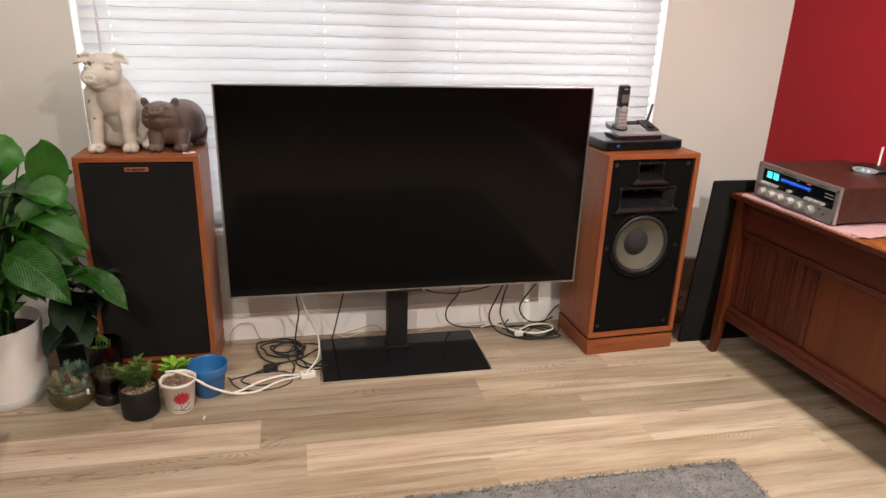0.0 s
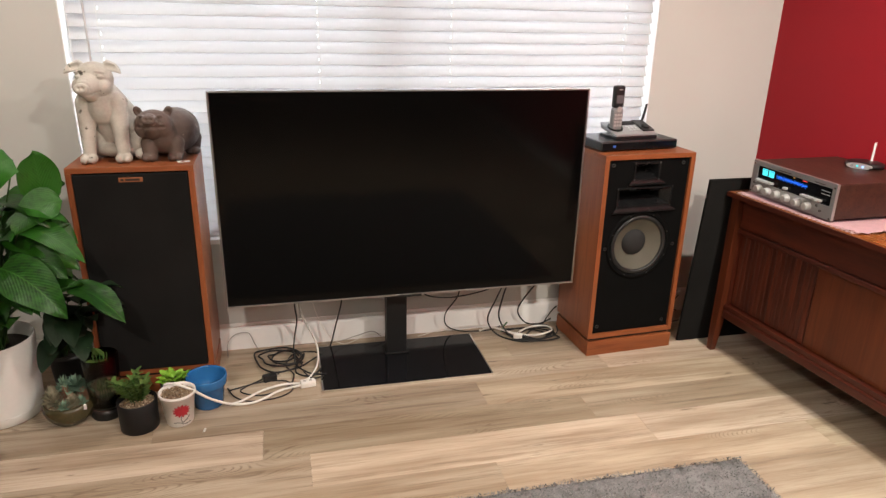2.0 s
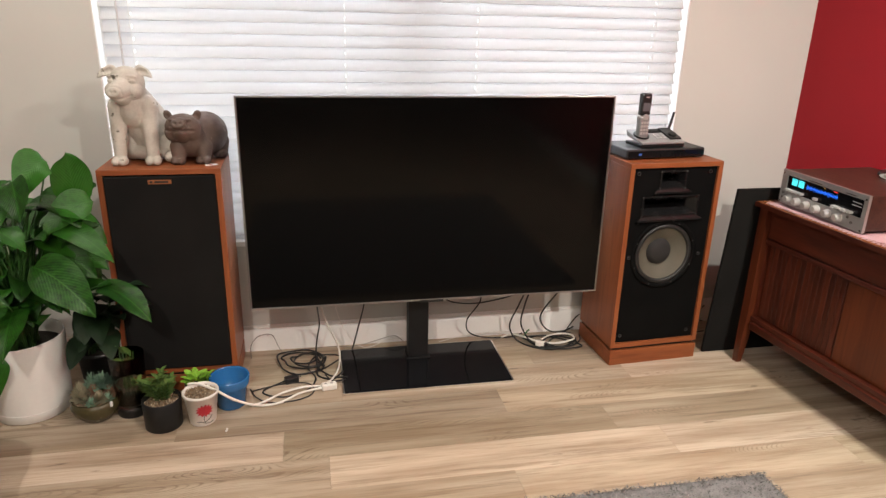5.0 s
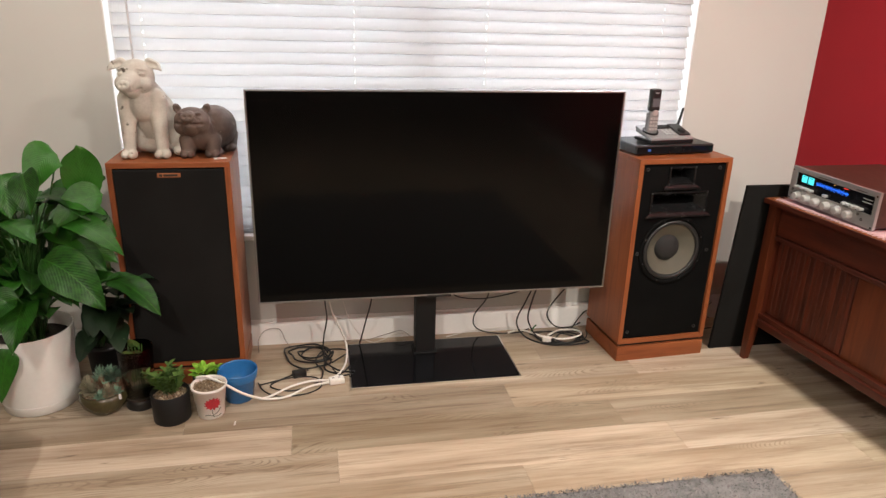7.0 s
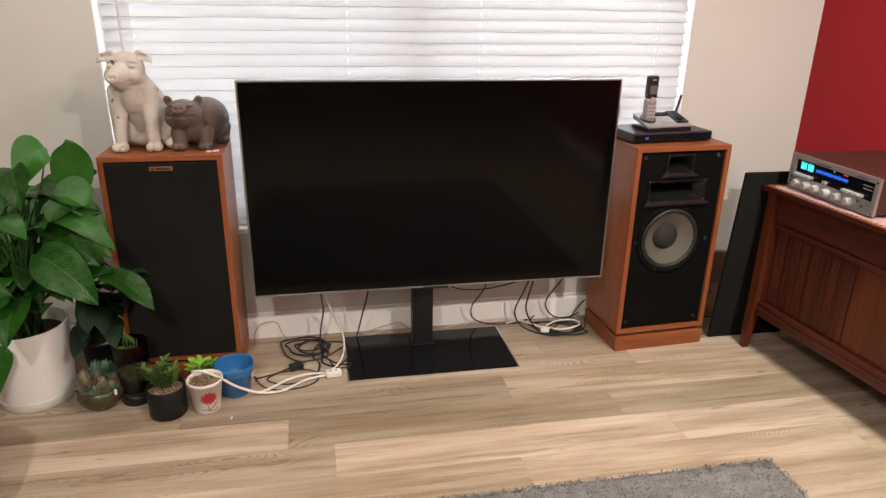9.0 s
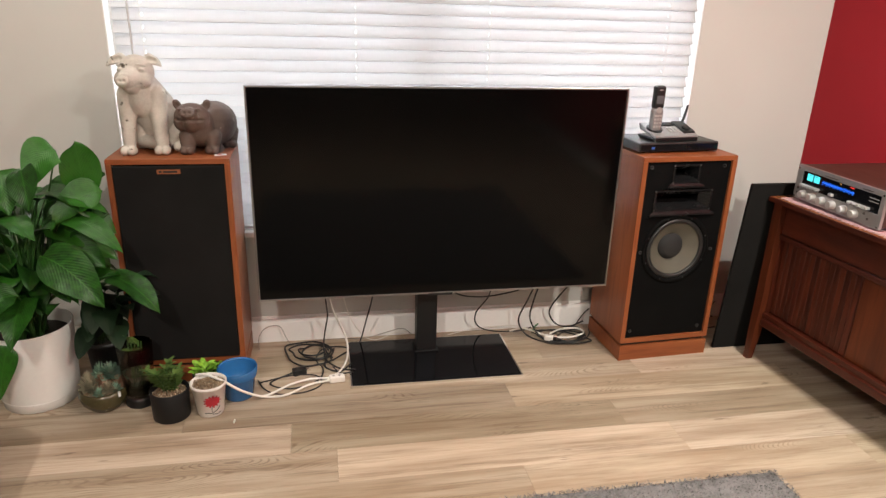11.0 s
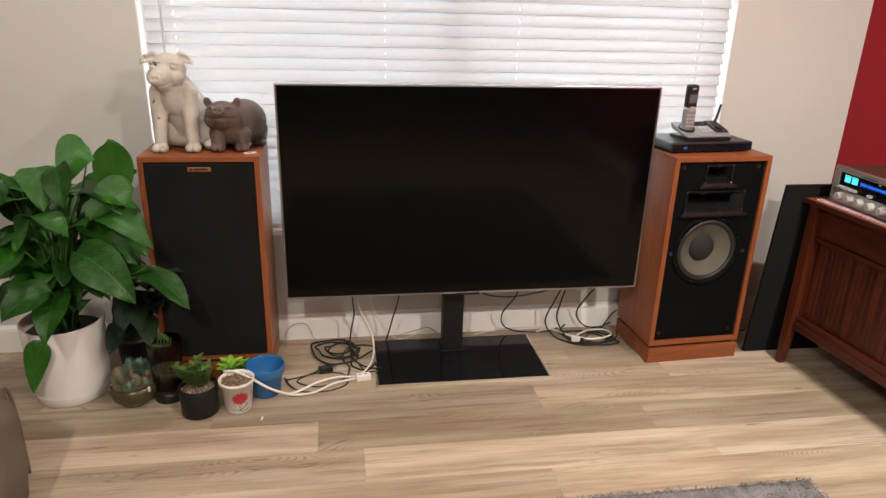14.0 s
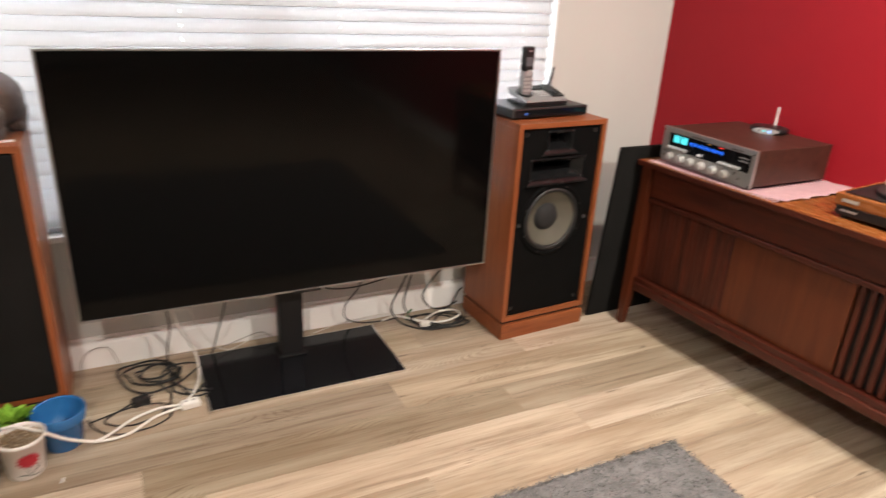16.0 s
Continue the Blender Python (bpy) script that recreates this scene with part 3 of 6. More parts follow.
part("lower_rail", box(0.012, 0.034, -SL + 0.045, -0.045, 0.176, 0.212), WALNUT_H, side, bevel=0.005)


def tapered_leg(x, y, lean_x, lean_y):
    bm = bmesh.new()
    rings = []
    for z, w, ex in ((SZ - 0.021, 0.021, 0.0), (0.30, 0.021, 0.10), (0.12, 0.018, 0.55), (0.0, 0.013, 1.0)):
        c = (x + lean_x * ex, y + lean_y * ex)
        rings.append([bm.verts.new((c[0] + a * w, c[1] + b * w, z)) for a, b in ((-1, -1), (1, -1), (1, 1), (-1, 1))])
    for p, q in zip(rings, rings[1:]):
        for k in range(4):
            bm.faces.new((p[k], p[(k + 1) % 4], q[(k + 1) % 4], q[k]))
    bm.faces.new(rings[0])
    bm.faces.new(rings[-1])
    part("leg", bm, CHERRY_DARK, side, "tapered wooden leg", bevel=0.004)


CHERRY_DARK = wood("sideboard_leg_wood", (0.058, 0.0125, 0.0048), (0.098, 0.0225, 0.0075), 0.36, axis=2, grain=16, bump=0.03, streak=0.25)
for lx, sx in ((0.022, -1), (SDP - 0.035, 1)):
    for ly, sy in ((-0.022, 1), (-SL + 0.022, -1)):
        tapered_leg(lx, ly, sx * 0.006, sy * 0.014)
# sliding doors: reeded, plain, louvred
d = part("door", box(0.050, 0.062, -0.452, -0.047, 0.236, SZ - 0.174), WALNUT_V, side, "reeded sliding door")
reed = None
for k in range(16):
    y = -0.062 - k * 0.0247
    if reed is None:
        bm = bmesh.new()
        pts = [(0.05, -0.0122), (0.0478, -0.0118), (0.0462, -0.0095), (0.0462, 0.0095), (0.0478, 0.0118), (0.05, 0.0122)]
        a = [bm.verts.new((px, py, 0.240)) for px, py in pts]
        b = [bm.verts.new((px, py, SZ - 0.176)) for px, py in pts]
        for j in range(len(pts)):
            bm.faces.new((a[j], a[(j + 1) % 6], b[(j + 1) % 6], b[j]))
        bm.faces.new(a)
        bm.faces.new(b)
        reed = part("reed", bm, WALNUT_V, d)
        reed.location.y = y
        reed.color = (0.95, 0.95, 0.95, 1)
    else:
        r = new("reed", reed.data)
        r.parent = d
        r.location.y = y
        tone = (0.9, 1.1, 0.85, 0.9, 1.35, 0.9, 1.0, 0.82, 1.25, 1.05, 0.85)[k % 11]
        r.color = (tone, tone, tone, 1)
# small paler blocks imitate the lamp light caught along the lower rail
tip_mesh = None
for k in range(16):
    if tip_mesh is None:
        tp_ = part("reed_tip", box(0.0385, 0.0475, -0.0080, 0.0080, 0.2135, 0.2215), CHERRY_DARK, d, "pale block standing in for lamp light on a reed's foot", bevel=0.002)
        tip_mesh = tp_.data
    else:
        tp_ = new("reed_tip", tip_mesh)
        tp_.parent = d
    tp_.location.y = -0.062 - k * 0.0247
PANEL = wood("door_veneer", (0.075, 0.017, 0.006), (0.125, 0.030, 0.0095), 0.34, axis=2, grain=10, bump=0.03, streak=0.15)
part("door", box(0.044, 0.056, -0.905, -0.455, 0.236, SZ - 0.174), PANEL, side, "plain veneered sliding door", bevel=0.002)
lv = part("door", box(0.058, 0.064, -1.70, -0.908, 0.236, SZ - 0.174), BLACK_MATT, side, "dark slatted speaker door")
bar = None
for k in range(22):
    y = -0.925 - k * 0.035
    if bar is None:
        bar = part("slat", box(0.040, 0.058, -0.009, 0.009, 0.238, SZ - 0.176), WALNUT_V, lv, bevel=0.003)
    else:
        o = new("slat", bar.data)
        o.parent = lv
        bar_y = y
        o.location.y = bar_y
        continue
    bar.location.y = y
SB = pose(1.79, 2.335, SZ, 0, 0, TURN)      # sideboard top, front far corner

# ---- lace runner ----
PINK = mat("pink_lace_cloth", (0.44, 0.27, 0.29), 0.9, var=0.12, scale=40, fine=500, bump=0.5)
bm = bmesh.new()
nx, ny = 34, 60
grid = []
for j in range(ny + 1):
    row = []
    v = j / ny
    for i in range(nx + 1):
        u = i / nx
        x = 0.016 + 0.43 * u
        y = -0.03 - 0.585 * v
        if i == 0:
            x -= 0.012 * abs(math.sin(v * 40))
        if j == ny:
            y -= 0.014 * abs(math.sin(u * 26)) + 0.03 * (u - 0.5)
        z = 0.0026 + 0.0016 * noise.noise(Vector((x * 22, y * 22, 0))) + (0.006 * max(0, v - 0.8) * 5 * (0.5 + 0.5 * math.sin(u * 30 + v * 8)) if v > 0.8 else 0)
        row.append(bm.verts.new((x, y, z)))
    grid.append(row)
for j in range(ny):
    for i in range(nx):
        bm.faces.new((grid[j][i], grid[j][i + 1], grid[j + 1][i + 1], grid[j + 1][i]))
runner = part("lace_runner", bm, PINK, smooth=True)
runner.matrix_basis = SB
md = runner.modifiers.new("thickness", "SOLIDIFY")
md.thickness = 0.0012
tagged(runner, "pale pink lace-edged cloth under the receiver", "table runner")

LACE = mat("pink_lace_thread", (0.42, 0.27, 0.28), 0.85, var=0.1, scale=60, fine=500, bump=0.3)
zig = []
for k in range(57):
    zig.append((-0.011 if k % 2 else 0.018, -0.03 - k * 0.0102, 0.0032 if k % 2 else 0.0048))
part("lace_edge", tube(zig, 0.0019, 6, per=3), LACE, runner, "zigzag pale lace edging")

# ---- receiver ----
RW, RH, RD = 0.44, 0.140, 0.408
rec = thing("stereo_receiver", "vintage silver-faced stereo receiver with blue dial in a brown wooden case", "receiver", SB @ pose(0.040, -0.046, 0.006, 0, 0, -4.0))
part("case", box(0.012, RD, -RW + 0.004, -0.004, 0.010, RH), CASE_WOOD, rec, "brown woodgrain case", bevel=0.003)
DIAL0, DIAL1 = -0.038, -RW + 0.022      # black glass span along y
bm = box(0.0, 0.012, -RW, 0, 0.006, 0.056)
box(0.0, 0.012, -RW, 0, 0.122, RH + 0.002, bm)
box(0.0, 0.012, -0.03, 0, 0.056, 0.122, bm)
box(0.0, 0.012, -RW, -RW + 0.018, 0.056, 0.122, bm)
face = part("faceplate", bm, FACE_SILVER, rec, "brushed silver front panel")
part("dial_glass", box(0.004, 0.012, -RW + 0.0182, -0.0302, 0.0562, 0.1218), GLASS_BLACK, rec, "black dial window")
TEAL = glow("teal_meter_glow", (0.08, 0.75, 0.80), 1.1)
BLUE = glow("blue_dial_glow", (0.02, 0.16, 0.95), 1.3)
REDL = glow("red_indicator", (0.9, 0.05, 0.04), 0.8)
AMBER = glow("amber_indicator", (0.9, 0.45, 0.12), 0.5)
for y in (-0.055, -0.092):
    mt = part("meter", box(0.0026, 0.0038, y - 0.030, y, 0.088, 0.115), TEAL, rec, "glowing teal meter")
    part("scale_bar", box(0.0018, 0.0024, y - 0.026, y - 0.005, 0.110, 0.1115), DARKINK, mt)
dial = part("dial_scale", box(0.0026, 0.0038, -0.30, -0.137, 0.0985, 0.0998), BLUE, rec, "glowing blue tuning scale")
for k in range(34):
    y = -0.139 - k * 0.0048
    h = 0.009 if k % 4 == 0 else 0.004 + 0.003 * ((k * 7) % 3) / 2
    part("scale_mark", box(0.0020, 0.0025, y - 0.0014, y, 0.099 - h, 0.100 + h * 0.8), BLUE, dial)
part("indicator", box(0.0026, 0.0038, -0.295, -0.275, 0.114, 0.118), REDL, rec, "red stereo lamp")
part("indicator", box(0.0026, 0.0038, -0.232, -0.224, 0.114, 0.118), AMBER, rec)
for z in (0.106, 0.094):
    part("maker_bar", box(0.0026, 0.0038, -RW + 0.028, -RW + 0.07, z - 0.002, z + 0.001), SILVER, rec)
part("script_bar", box(-0.0004, 0.0, -0.215, -0.145, 0.1265, 0.1295), DARKINK, rec)
part("script_bar", box(-0.0004, 0.0, -0.385, -0.335, 0.1265, 0.1295), DARKINK, rec)
for y in (-0.058, -0.108, -0.160, -0.214, -0.272, -0.326):
    kn = part("knob", lathe([(0.0165, 0), (0.0165, 0.004), (0.0145, 0.006), (0.0135, 0.020), (0.012, 0.022), (0, 0.022)], 28, m=pose(0, y, 0.032, 0, -90)), SILVER, rec, "turned silver knob", smooth=False)
for y0, n in ((-0.038, 5), (-0.29, 5)):
    for k in range(n):
        yy = y0 - k * 0.0195
        part("push_button", box(-0.014, 0.004, yy - 0.0145, yy, 0.062, 0.071), SILVER, rec, bevel=0.0015)
part("tuning_button", box(-0.010, 0.004, -0.207, -0.190, 0.062, 0.072), SILVER, rec, bevel=0.002)
for y, z in ((-0.02, 0.05), (-0.02, 0.03), (-0.385, 0.03), (-0.365, 0.045)):
    part("jack", lathe([(0.0045, 0.0), (0.0045, 0.002), (0.003, 0.002), (0.003, -0.003), (0, -0.003)], 14, m=pose(0, y, z, 0, -90)), DARKINK, rec)
for y, z in ((-0.008, 0.013), (-RW + 0.008, 0.013), (-0.008, 0.127), (-RW + 0.008, 0.127)):
    part("face_bolt", lathe([(0.004, 0), (0.004, 0.002), (0, 0.0025)], 12, m=pose(0, y, z, 0, -90)), CHROME, rec)
for x in (0.04, RD - 0.04):
    for y in (-0.04, -RW + 0.04):
        part("foot", lathe([(0, 0), (0.012, 0), (0.013, 0.0105), (0, 0.0105)], 16, m=pose(x, y, -0.0005)), RUBBER, rec)

# ---- small streaming box with antenna ----
dac = thing("network_audio_box", "small silver-fronted audio box with white antenna on the receiver", "audio box", SB @ pose(0.375, -0.27, 0.006 + RH + 0.0002, 0, 0, 22))
bm = lathe([(0, 0.0), (0.055, 0.0), (0.062, 0.008), (0.06, 0.018), (0.052, 0.022), (0, 0.022)], 40)
bmesh.ops.scale(bm, vec=(1.0, 1.15, 1), verts=bm.verts)
part("case", bm, BLACK_PL, dac, "black rounded case", smooth=True)
SATIN = mat("satin_silver_plastic", (0.55, 0.55, 0.54), 0.35, metal=0.6)
bm = bmesh.new()
pts = [(0.045 * math.cos(a), 0.011 * math.sin(a)) for a in [2 * math.pi * k / 28 for k in range(28)]]
a = [bm.verts.new((-0.066, y, 0.011 + z)) for y, z in pts]
b = [bm.verts.new((-0.045, y, 0.011 + z)) for y, z in pts]
bm.faces.new(a)
for k in range(28):
    bm.faces.new((a[k], a[(k + 1) % 28], b[(k + 1) % 28], b[k]))
nose = part("front_panel", bm, SATIN, dac, "silver oval front panel")
part("led", lathe([(0.0045, 0), (0.004, 0.0012), (0, 0.0015)], 14, m=pose(-0.066, 0.004, 0.012, 0, -90)), TEAL, nose)
LEDB = glow("pale_blue_led", (0.25, 0.45, 1.0), 2.5)
part("led", lathe([(0.0045, 0), (0.004, 0.0012), (0, 0.0015)], 14, m=pose(-0.066, -0.016, 0.011, 0, -90)), LEDB, nose)
part("jack", lathe([(0.004, 0), (0.003, 0.0005), (0, -0.003)], 14, m=pose(-0.066, 0.024, 0.011, 0, -90)), DARKINK, nose)
ANT = mat("white_antenna_plastic", (0.75, 0.74, 0.73), 0.4)
part("antenna", tube([(0.03, -0.012, 0.018), (0.031, -0.012, 0.05), (0.033, -0.012, 0.095)], 0.0042, 10), ANT, dac, "upright white antenna", smooth=True)

# ---- turntable ----
tt = thing("turntable", "wood-cased turntable with black lower front on the sideboard", "turntable", SB @ pose(0.055, -0.755, 0.0, 0, 0, 2))
part("base", box(0.006, 0.33, -0.42, -0.006, 0.010, 0.042), BLACK_PL, tt, "black lower front", bevel=0.004)
part("plinth", box(0, 0.335, -0.43, 0, 0.042, 0.080), TOPWOOD, tt, "brown wooden plinth", bevel=0.003)
part("badge", box(-0.0015, 0.0, -0.075, -0.025, 0.056, 0.066), SATIN, tt)
part("badge", box(0.0045, 0.006, -0.075, -0.025, 0.024, 0.030), SATIN, tt)
part("deck", box(0.02, 0.315, -0.41, -0.02, 0.080, 0.084), BLACK_MATT, tt)
part("platter", lathe([(0, 0.0), (0.14, 0.0), (0.145, 0.004), (0.145, 0.012), (0.14, 0.015), (0, 0.015)], 48, m=pose(0.165, -0.20, 0.084)), RUBBER, tt)
CREAM = mat("cream_plastic", (0.72, 0.66, 0.52), 0.4)
part("tonearm_base", lathe([(0.022, 0), (0.022, 0.015), (0.016, 0.03), (0, 0.032)], 24, m=pose(0.24, -0.055, 0.084)), CREAM, tt, "cream tonearm base", smooth=True)
for x in (0.03, 0.30):
    for y in (-0.03, -0.39):
        part("foot", lathe([(0, 0), (0.012, 0), (0.012, 0.0102), (0, 0.0102)], 14, m=pose(x, y, 0)), RUBBER, tt)

# ---- on the right loudspeaker ----
RS = pose(1.205 + SW / 2, 2.385, SH, 0, 0, 3.0)
cb = thing("cable_box", "black set-top box with blue standby light on the loudspeaker", "set-top box", RS @ pose(-0.015, 0.075, 0.0, 0, 0, 2))
part("case", box(-0.185, 0.185, 0, 0.21, 0.005, 0.043), BLACK_PL, cb, bevel=0.006)
part("front_window", box(-0.178, 0.178, -0.0012, 0.0, 0.010, 0.036), GLASS_BLACK, cb)
part("power_light", box(-0.130, -0.116, -0.0022, -0.0012, 0.018, 0.027), glow("blue_standby_glow", (0.05, 0.16, 0.6), 0.35), cb, "blue power light")
for x in (-0.15, 0.15):
    for y in (0.03, 0.18):
        part("foot", lathe([(0, 0), (0.011, 0), (0.011, 0.0052), (0, 0.0052)], 12, m=pose(x, y, 0)), RUBBER, cb)
ph = thing("cordless_phone", "silver and black cordless phone standing in its answering base", "telephone", RS @ pose(-0.022, 0.165, 0.043, 0, 0, 4))
PHSIL = mat("silver_phone_plastic", (0.30, 0.295, 0.295), 0.36, metal=0.3, var=0.06)
part("base_foot", box(-0.100, 0.108, -0.058, 0.066, 0.0, 0.0125), BLACK_PL, ph, "black underside of the base", bevel=0.003)
bm = box(-0.105, 0.105, -0.065, 0.065, 0.013, 0.03)
for v in bm.verts:
    if v.co.z > 0.02:
        v.co.z = 0.060 if v.co.y > 0 else 0.022
    elif v.co.y > 0:
        v.co.z = 0.030
        v.co.x *= 0.93
part("base", bm, PHSIL, ph, "sloping silver answering base", bevel=0.006)
tilt = pose(0, 0, 0.0415, math.degrees(math.atan2(0.038, 0.13)))


def on_base(bmx, name, material, label=""):
    bmesh.ops.transform(bmx, matrix=tilt, verts=bmx.verts)
    return part(name, bmx, material, ph, label, bevel=0.001)


on_base(box(0.045, 0.1, -0.045, 0.055, -0.002, 0.006), "speaker_pad", BLACK_PL, "black speaker and dial area")
on_base(box(-0.02, 0.04, 0.022, 0.052, -0.002, 0.003), "display", GLASS_BLACK, "dark display")
for i in range(3):
    for j in range(3):
        on_base(box(-0.014 + i * 0.018, -0.002 + i * 0.018, -0.035 + j * 0.016, -0.025 + j * 0.016, 0.0, 0.0035), "key", SATIN)
on_base(lathe([(0.018, 0), (0.018, 0.008), (0.012, 0.010), (0, 0.010)], 24, m=pose(0.072, -0.015, 0.004)), "dial_ring", BLACK_MATT)
on_base(lathe([(0.034, 0), (0.034, 0.006), (0.028, 0.006), (0.027, -0.004), (0, -0.004)], 28, m=pose(-0.073, -0.005, 0.001)), "cradle", BLACK_PL)
hs = part("handset", box(-0.097, -0.049, -0.022, 0.008, 0.036, 0.126), PHSIL, ph, "silver handset", bevel=0.008)
part("handset_top", box(-0.0965, -0.0495, -0.0215, 0.0075, 0.127, 0.218), BLACK_PL, hs, "black upper handset", bevel=0.008)
part("handset_screen", box(-0.090, -0.056, -0.0232, -0.0216, 0.146, 0.180), mat("grey_lcd", (0.10, 0.10, 0.11), 0.25), hs, "grey display")
part("earpiece", box(-0.081, -0.065, -0.0232, -0.0216, 0.200, 0.204), SATIN, hs)
part("select_key", lathe([(0.012, 0), (0.012, 0.003), (0, 0.004)], 18, m=pose(-0.073, -0.0222, 0.122, 90)), SATIN, hs)
for i in range(3):
    for j in range(4):
        part("key", box(-0.091 + i * 0.013, -0.082 + i * 0.013, -0.0234, -0.022, 0.050 + j * 0.0145, 0.059 + j * 0.0145), SATIN, hs)
part("antenna", tube([(0.098, 0.055, 0.04), (0.112, 0.058, 0.08), (0.124, 0.06, 0.128)], 0.0065, 8, taper=0.005), BLACK_PL, ph, "short black antenna", smooth=True)


# ---- plants and pots ----
def leaf_material(name, dark, light, vein, rough=0.34):
    """Leaf: pale ribs that sweep from the midrib to the edge, blotched green."""
    m, n, l, b = nodes_of(name)
    uv = n.new("ShaderNodeUVMap")
    sep = n.new("ShaderNodeSeparateXYZ")
    l.new(uv.outputs[0], sep.inputs[0])
    ab = n.new("ShaderNodeMath"); ab.operation = "ABSOLUTE"
    l.new(sep.outputs[0], ab.inputs[0])
    ma = n.new("ShaderNodeMath"); ma.operation = "MULTIPLY_ADD"
    ma.inputs[1].default_value = -0.55
    l.new(ab.outputs[0], ma.inputs[0])
    l.new(sep.outputs[1], ma.inputs[2])
    sc = n.new("ShaderNodeMath"); sc.operation = "MULTIPLY"
    sc.inputs[1].default_value = 95.0
    l.new(ma.outputs[0], sc.inputs[0])
    si = n.new("ShaderNodeMath"); si.operation = "SINE"
    l.new(sc.outputs[0], si.inputs[0])
    rib = n.new("ShaderNodeMapRange")
    rib.inputs[1].default_value, rib.inputs[2].default_value = 0.5, 1.0
    rib.inputs[3].default_value, rib.inputs[4].default_value = 0.0, 0.28
    l.new(si.outputs[0], rib.inputs[0])
    mid = n.new("ShaderNodeMapRange")
    mid.inputs[1].default_value, mid.inputs[2].default_value = 0.0, 0.05
    mid.inputs[3].default_value, mid.inputs[4].default_value = 0.8, 0.0
    l.new(ab.outputs[0], mid.inputs[0])
    mx = n.new("ShaderNodeMath"); mx.operation = "MAXIMUM"
    l.new(rib.outputs[0], mx.inputs[0])
    l.new(mid.outputs[0], mx.inputs[1])
    no = n.new("ShaderNodeTexNoise")
    no.inputs["Scale"].default_value, no.inputs["Detail"].default_value = 9, 5
    inf = n.new("ShaderNodeObjectInfo")
    av = n.new("ShaderNodeMath"); av.operation = "MULTIPLY_ADD"
    av.inputs[1].default_value = 0.55
    l.new(inf.outputs["Random"], av.inputs[0])
    l.new(no.outputs[0], av.inputs[2])
    rp = n.new("ShaderNodeValToRGB")
    e = rp.color_ramp.elements
    e[0].position, e[1].position = 0.35, 1.1 - 0.1
    e[0].color, e[1].color = (*dark, 1), (*light, 1)
    l.new(av.outputs[0], rp.inputs[0])
    mi = n.new("ShaderNodeMix"); mi.data_type = "RGBA"
    mi.inputs[7].default_value = (*vein, 1)
    l.new(mx.outputs[0], mi.inputs[0])
    l.new(rp.outputs[0], mi.inputs[6])
    l.new(mi.outputs[2], b.inputs["Base Color"])
    b.inputs["Roughness"].default_value = rough
    b.inputs["Specular IOR Level"].default_value = 0.32
    bp = n.new("ShaderNodeBump")
    bp.inputs["Strength"].default_value, bp.inputs["Distance"].default_value = 0.16, 0.002
    l.new(si.outputs[0], bp.inputs["Height"])
    l.new(bp.outputs[0], b.inputs["Normal"])
    return m


LILY = leaf_material("lily_leaf", (0.003, 0.018, 0.0025), (0.022, 0.110, 0.008), (0.036, 0.130, 0.016), 0.40)
# near-black greens hold the shade that falls under the lily's canopy
SHADE_LEAF = leaf_material("shade_leaf", (0.002, 0.008, 0.003), (0.006, 0.022, 0.006), (0.012, 0.03, 0.009), 0.62)
STEM = mat("green_stem", (0.035, 0.10, 0.02), 0.45, var=0.2)
SOIL = mat("dark_potting_soil", (0.022, 0.016, 0.011), 0.95, var=0.5, scale=60, fine=300, bump=1.0)


def leaf_mesh(base, mid, tip, width, roll=0.0, fold=0.25, wavy=0.0, nv=12, nu=6, uphint=(0, 0, 1)):
    """A leaf blade along a bent midrib, widest below its middle, folded along the rib and pointed at the tip."""
    bm = bmesh.new()
    uvl = bm.loops.layers.uv.new("UVMap")
    a, m, c = Vector(base), Vector(mid), Vector(tip)
    rows, uvs = [], {}
    ph = random.uniform(0, 6)
    for j in range(nv + 1):
        t = j / nv
        p = a * (1 - t) ** 2 + m * 2 * t * (1 - t) + c * t * t
        d = ((m - a) * (1 - t) + (c - m) * t).normalized()
        side = d.cross(Vector(uphint))
        if side.length < 0.15:
            side = d.cross(Vector((0.3, -1, 0.2)))
        side.normalize()
        side = Matrix.Rotation(roll, 3, d) @ side
        up = side.cross(d)
        w = width * 0.5 * (math.sin(math.pi * t ** 0.78) ** 0.72 * (1 - 0.25 * t) + 0.012) if t < 0.999 else 0.0006
        row = []
        for i in range(nu + 1):
            u = i / nu * 2 - 1
            q = p + side * (u * w) + up * (fold * abs(u) * w + wavy * width * 0.10 * math.sin(t * 9 + ph + (2 if u > 0 else 0)) * u * u)
            v = bm.verts.new(q)
            uvs[v] = (u * w / (width * 0.5), t)
            row.append(v)
        rows.append(row)
    for j in range(nv):
        for i in range(nu):
            f = bm.faces.new((rows[j][i], rows[j][i + 1], rows[j + 1][i + 1], rows[j + 1][i]))
            for lp in f.loops:
                lp[uvl].uv = uvs[lp.vert]
    return bm


LP = Vector((-1.125, 2.40, 0))
lily = thing("peace_lily", "large leafy green peace lily in a white cylindrical ceramic pot", "potted plant", pose(*LP))
WHITE_CER = mat("white_glazed_ceramic", (0.70, 0.69, 0.66), 0.22, var=0.04, scale=6, fine=60, bump=0.02)
part("pot", lathe([(0, 0), (0.122, 0), (0.128, 0.004), (0.132, 0.04), (0.138, 0.18), (0.143, 0.305), (0.141, 0.310), (0.136, 0.308), (0.132, 0.25), (0, 0.25)], 64), WHITE_CER, lily, "white cylindrical ceramic pot", smooth=True)
part("saucer_line", lathe([(0.1322, 0.036), (0.1335, 0.037), (0.1335, 0.040), (0.1325, 0.041)], 64), WHITE_CER, lily)
